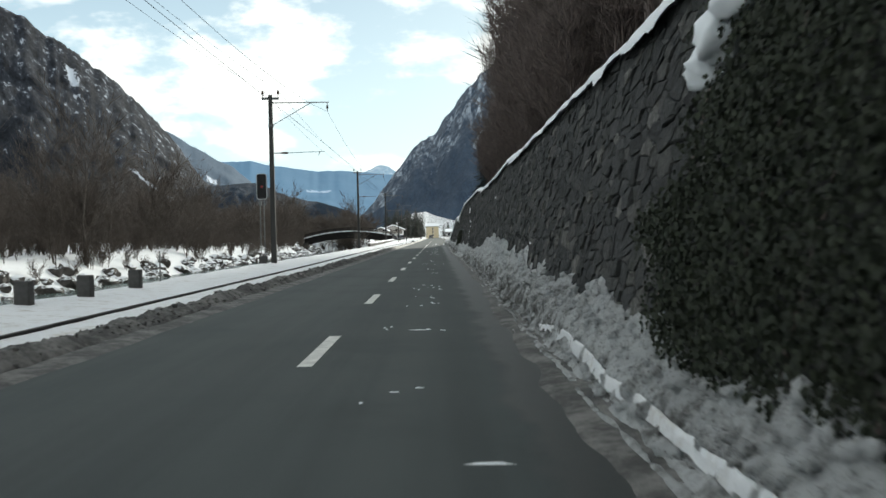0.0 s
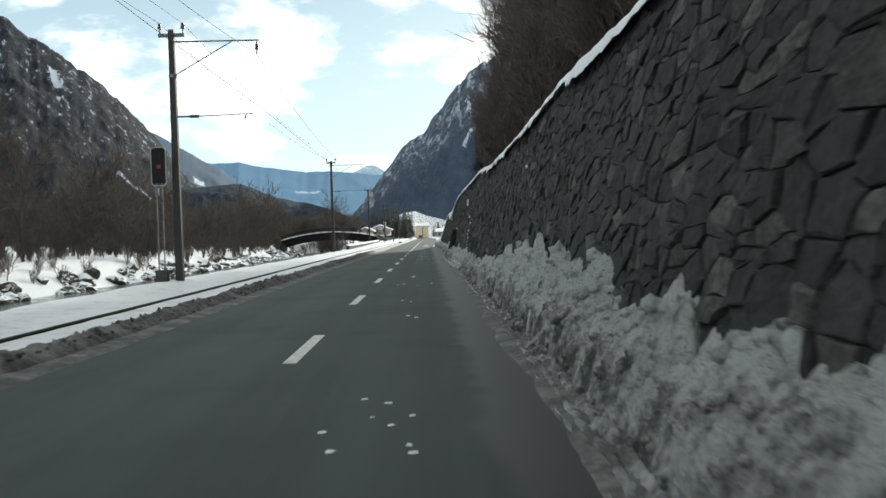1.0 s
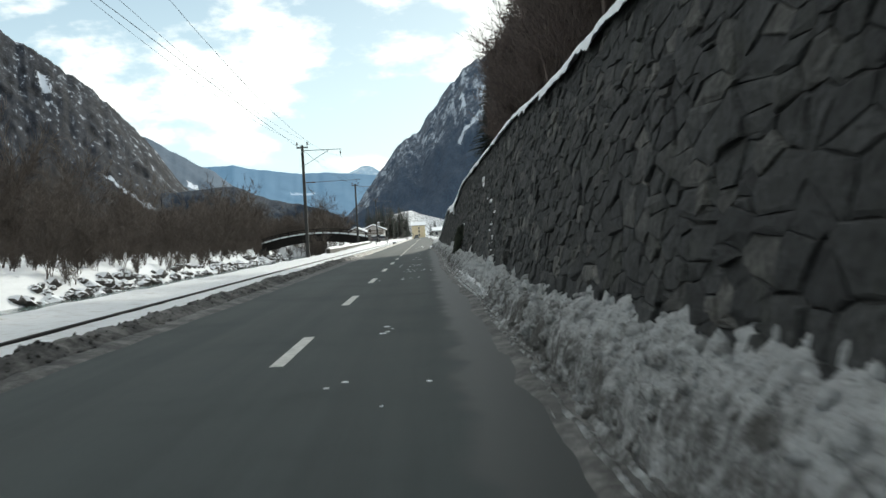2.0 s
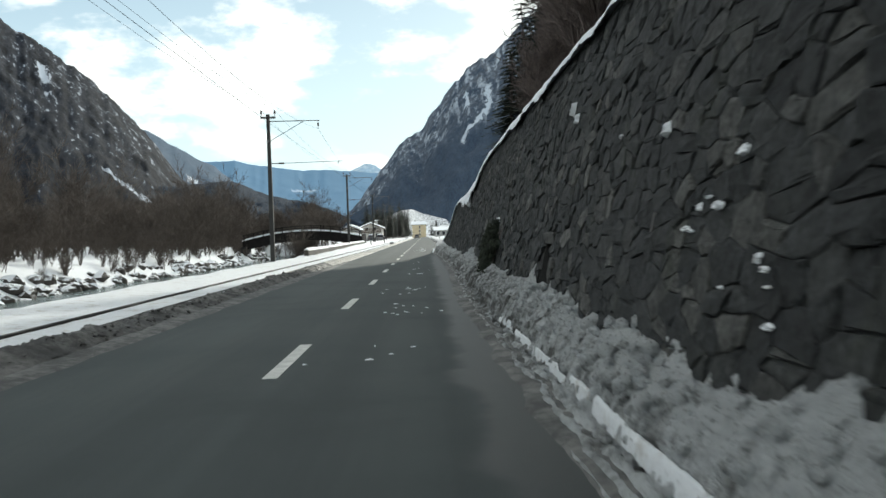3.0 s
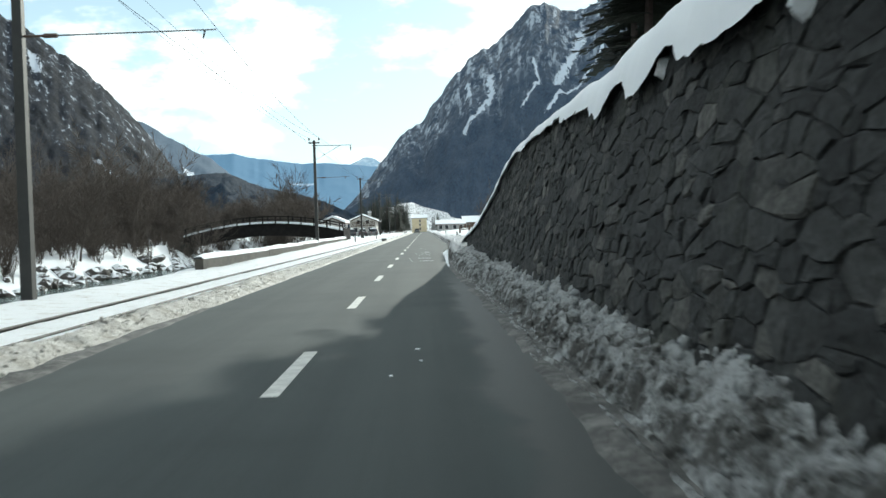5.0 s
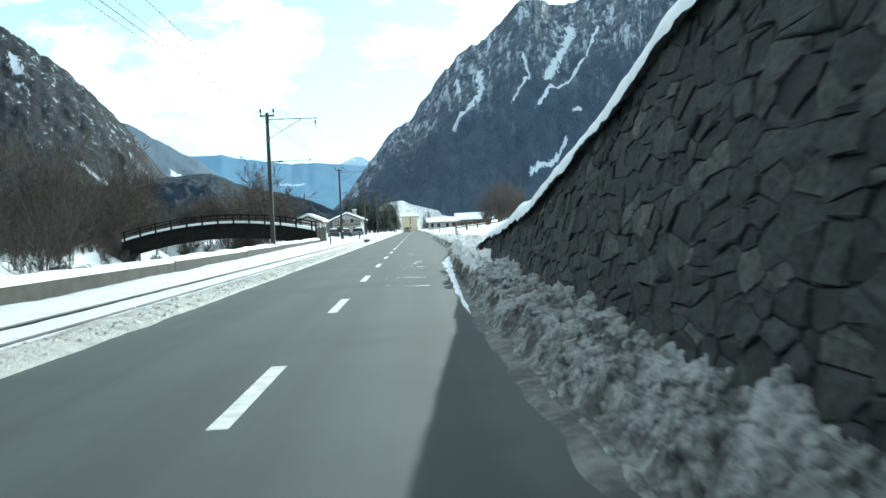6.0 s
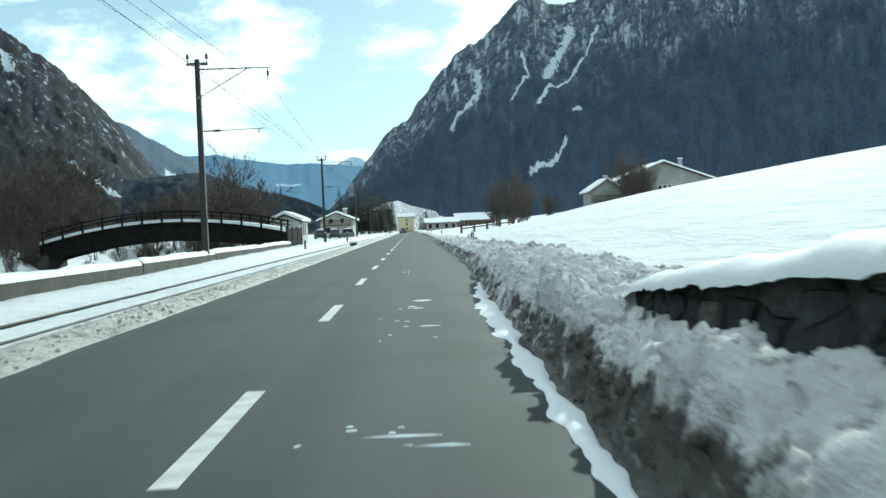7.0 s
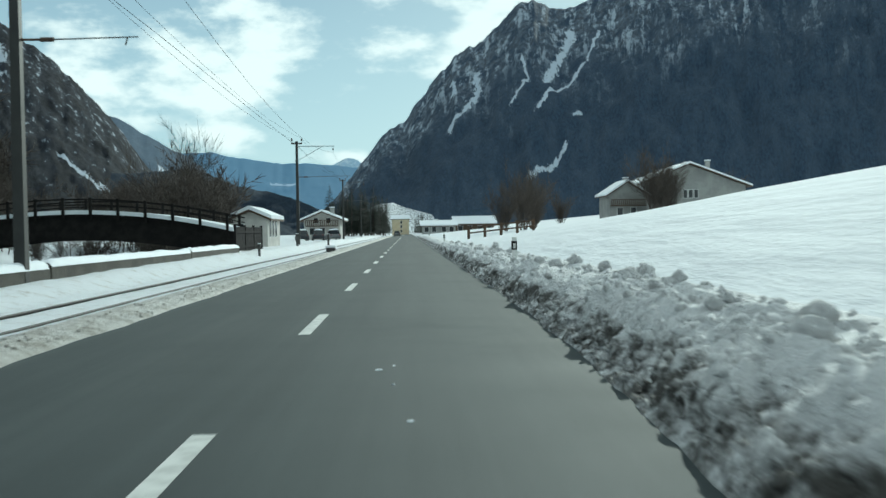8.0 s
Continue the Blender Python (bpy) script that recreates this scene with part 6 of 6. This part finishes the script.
def fence():
    root = thing("rail_fence", (0, 0, 0), "brown two-rail timber fence in the snow", "fence")
    xs = np.linspace(6.0, 11.0, 5)
    for x in xs:
        z = float(ground_height(x, 215))
        part("post", box(x - 0.1, x + 0.1, 214.9, 215.1, z - 0.3, z + 1.0, 0.01), M_WOOD, root)
    for a, b in zip(xs[:-1], xs[1:]):
        za, zb = float(ground_height(a, 215)), float(ground_height(b, 215))
        for h in (0.45, 0.85):
            part("rail", rod((a, 214.9, za + h), (b, 214.9, zb + h), 0.06, 0.06, 6), M_WOOD, root)
    return root


fence()


# ---- parked cars, posts and bare trees round the station ----
def car(at, turn, paint, label, snowy):
    """Small car: lofted body, cabin with glazing, wheels, lamps."""
    root = thing("car", at, label, "car", "cars near the station")
    prof = [(-2.0, 0.42, 0.72), (-1.9, 0.3, 0.86), (-1.2, 0.22, 0.92), (0.6, 0.22, 0.92), (1.6, 0.24, 0.8), (1.98, 0.34, 0.62)]
    verts = [(s * w, y, z) for y, lo, hi in prof for s, w, z in ((-1, 0.8, lo), (1, 0.8, lo), (1, 0.84, (lo + hi) / 2), (1, 0.74, hi), (-1, 0.74, hi), (-1, 0.84, (lo + hi) / 2))]
    faces = [(i * 6 + j, i * 6 + (j + 1) % 6, i * 6 + 6 + (j + 1) % 6, i * 6 + 6 + j) for i in range(5) for j in range(6)]
    faces += [(5, 4, 3, 2, 1, 0), tuple(range(30, 36))]
    mesh_object("body", verts, faces, paint, root, soft=False)
    cab = [(-1.85, 0.7, 0.84), (-1.5, 0.58, 1.4), (0.1, 0.58, 1.42), (0.95, 0.7, 0.88)]
    verts = [(s * w, y, z) for y, w, z in cab for s in (-1, 1)]
    mesh_object("cabin", verts, [(0, 1, 3, 2), (4, 5, 7, 6), (0, 2, 4, 6), (1, 7, 5, 3)], M_GLASS, root, label="dark window glass")
    mesh_object("roof", [(s * 0.6, y, z) for z in (1.405, 1.46) for y in (-1.5, 0.12) for s in (-1, 1)], [(0, 1, 3, 2), (4, 6, 7, 5), (0, 4, 5, 1), (2, 3, 7, 6), (0, 2, 6, 4), (1, 5, 7, 3)], paint, root)
    if snowy:
        y = np.linspace(-1.6, 0.25, 12)
        U, Y = np.meshgrid(np.linspace(-1, 1, 9), y)
        dome = np.clip(1 - np.abs(U) ** 3, 0, 1) * np.clip(1 - np.abs((Y + 0.68) / 0.94) ** 4, 0, 1)
        sheet("roof_snow", U * 0.64, Y, 1.44 + 0.2 * dome, M_CAP, root, label="white snow lying on the roof")
        U, Y = np.meshgrid(np.linspace(-1, 1, 9), np.linspace(0.9, 1.9, 8))
        sheet("bonnet_snow", U * 0.7, Y, 0.9 - 0.12 * (Y - 0.9) + 0.12 * np.clip(1 - np.abs(U) ** 4, 0, 1), M_CAP, root, label="white snow lying on the bonnet")
    for x in (-0.74, 0.74):
        for y in (-1.25, 1.25):
            wheel = part("wheel", rod((x - 0.09, y, 0.3), (x + 0.09, y, 0.3), 0.3, 0.3, 14), M_BLACK, root, "black tyre")
            part("rim", rod((x - 0.1, y, 0.3), (x + 0.1, y, 0.3), 0.18, 0.18, 10), M_STEEL, wheel, "grey rim")
        part("tail_lamp", box(x * 0.78 - 0.12, x * 0.78 + 0.12, -2.0, -1.9, 0.68, 0.8, 0.02), M_RED, root, "red tail lamp")
        part("headlamp", box(x * 0.78 - 0.14, x * 0.78 + 0.14, 1.86, 1.97, 0.58, 0.7, 0.02), M_WHITEPAINT, root, "pale headlamp")
    root.rotation_euler = (0, 0, radians(turn))
    return root


M_CARDARK = mat_two("dark_car_paint", (0.02, 0.022, 0.028), (0.03, 0.032, 0.038), 0.35, 1.0, 8.0, 0.05, 0.002)
M_CARGREY = mat_two("grey_car_paint", (0.16, 0.165, 0.17), (0.13, 0.135, 0.14), 0.35, 1.0, 8.0, 0.05, 0.002)
for cx, cy, turn, paint, words, snowy in ((-13.6, 281, 12, M_CARDARK, "dark parked car with snow on its roof", True), (-11.4, 282, 8, M_CARDARK, "dark parked car with snow on its roof", True), (-9.4, 283, 15, M_CARGREY, "grey parked car buried under fresh snow", True), (-1.3, 400, 0, M_CARGREY, "small grey car driving towards the cream house", False)):
    cz = 0.0 if cy > 300 else float(ground_height(cx, cy)) + 0.02
    car((cx, cy, cz), turn, paint, words, snowy)


def marker_post(x, y, height, wide, label):
    z = -0.1 if x > -6.4 else float(ground_height(x, y))
    root = thing("marker_post", (x, y, z), label, "post", "posts beside the track")
    part("shaft", box(-wide, wide, -wide, wide, -0.3, height, 0.015), M_GRANITE, root)
    part("snow_cap", box(-wide - 0.01, wide + 0.01, -wide - 0.01, wide + 0.01, height + 0.001, height + 0.05, 0.02), M_CAP, root, "small cap of snow")


marker_post(-6.5, 191, 0.95, 0.06, "short dark post beside the railway track")
marker_post(-7.0, 214, 1.2, 0.08, "short dark post beside the railway track")
marker_post(-6.3, 235, 1.2, 0.09, "stout dark post beside the railway track")

chest = thing("grit_box", (-3.95, 207, -0.1), "low snow-covered box between road and track", "box")
part("body", box(-0.3, 0.3, -0.4, 0.4, 0.0, 0.3, 0.03), M_GRANITE, chest)
part("snow_lid", box(-0.36, 0.36, -0.46, 0.46, 0.301, 0.46, 0.06), M_CAP, chest, "thick snow lid")

bushy = [tree_thing(leafless(120 + k, 5.6, 0.7, 6, 0.0, 3, 0.04), M_BARK, "bushy bare brown tree in the snowy field", "bare trees near the farm") for k in range(2)]
spots = [(x, y, float(ground_height(x, y)) - 0.9, s * 1.1) for x, y, s in ((14.2, 250, 0.95), (12.6, 254, 0.75), (16.4, 258, 0.85), (38.4, 287, 1.25), (39.6, 288, 1.1), (41.0, 290, 0.9), (22.0, 300, 0.8), (27.0, 305, 0.7), (58, 310, 0.8))]
scatter(bushy, spots, 31)

thickets = [tree_thing(leafless(140 + k, 3.4, 0.9, 4, 0.0, 2, 0.14), M_BARK, "dense dark thicket of bare shrubs by the river", "thickets along the river", "thicket") for k in range(2)]
spots = []
for _ in range(70):
    y = rng.uniform(199, 250)
    x = -13.0 - (y - 196) * 0.05 - rng.random() * 36
    if abs(x - float(river_mid(y))) > 6.5:
        spots.append((x, y, float(ground_height(x, y)) - 0.1, rng.uniform(0.7, 1.3)))
spots += [(-14.6, 217, 0.0, 1.3), (-15.8, 219, 0.0, 1.5), (-17.0, 216, 0.0, 1.4), (-14.9, 221, 0.0, 1.6)]
for _ in range(60):
    y = rng.uniform(14, 198)
    x = float(river_mid(y)) - 6.6 - 9 * rng.random()
    spots.append((x, y, float(ground_height(x, y)) - 0.1, rng.uniform(0.55, 1.0)))
scatter(thickets, spots, 33)

wall_stones(core)
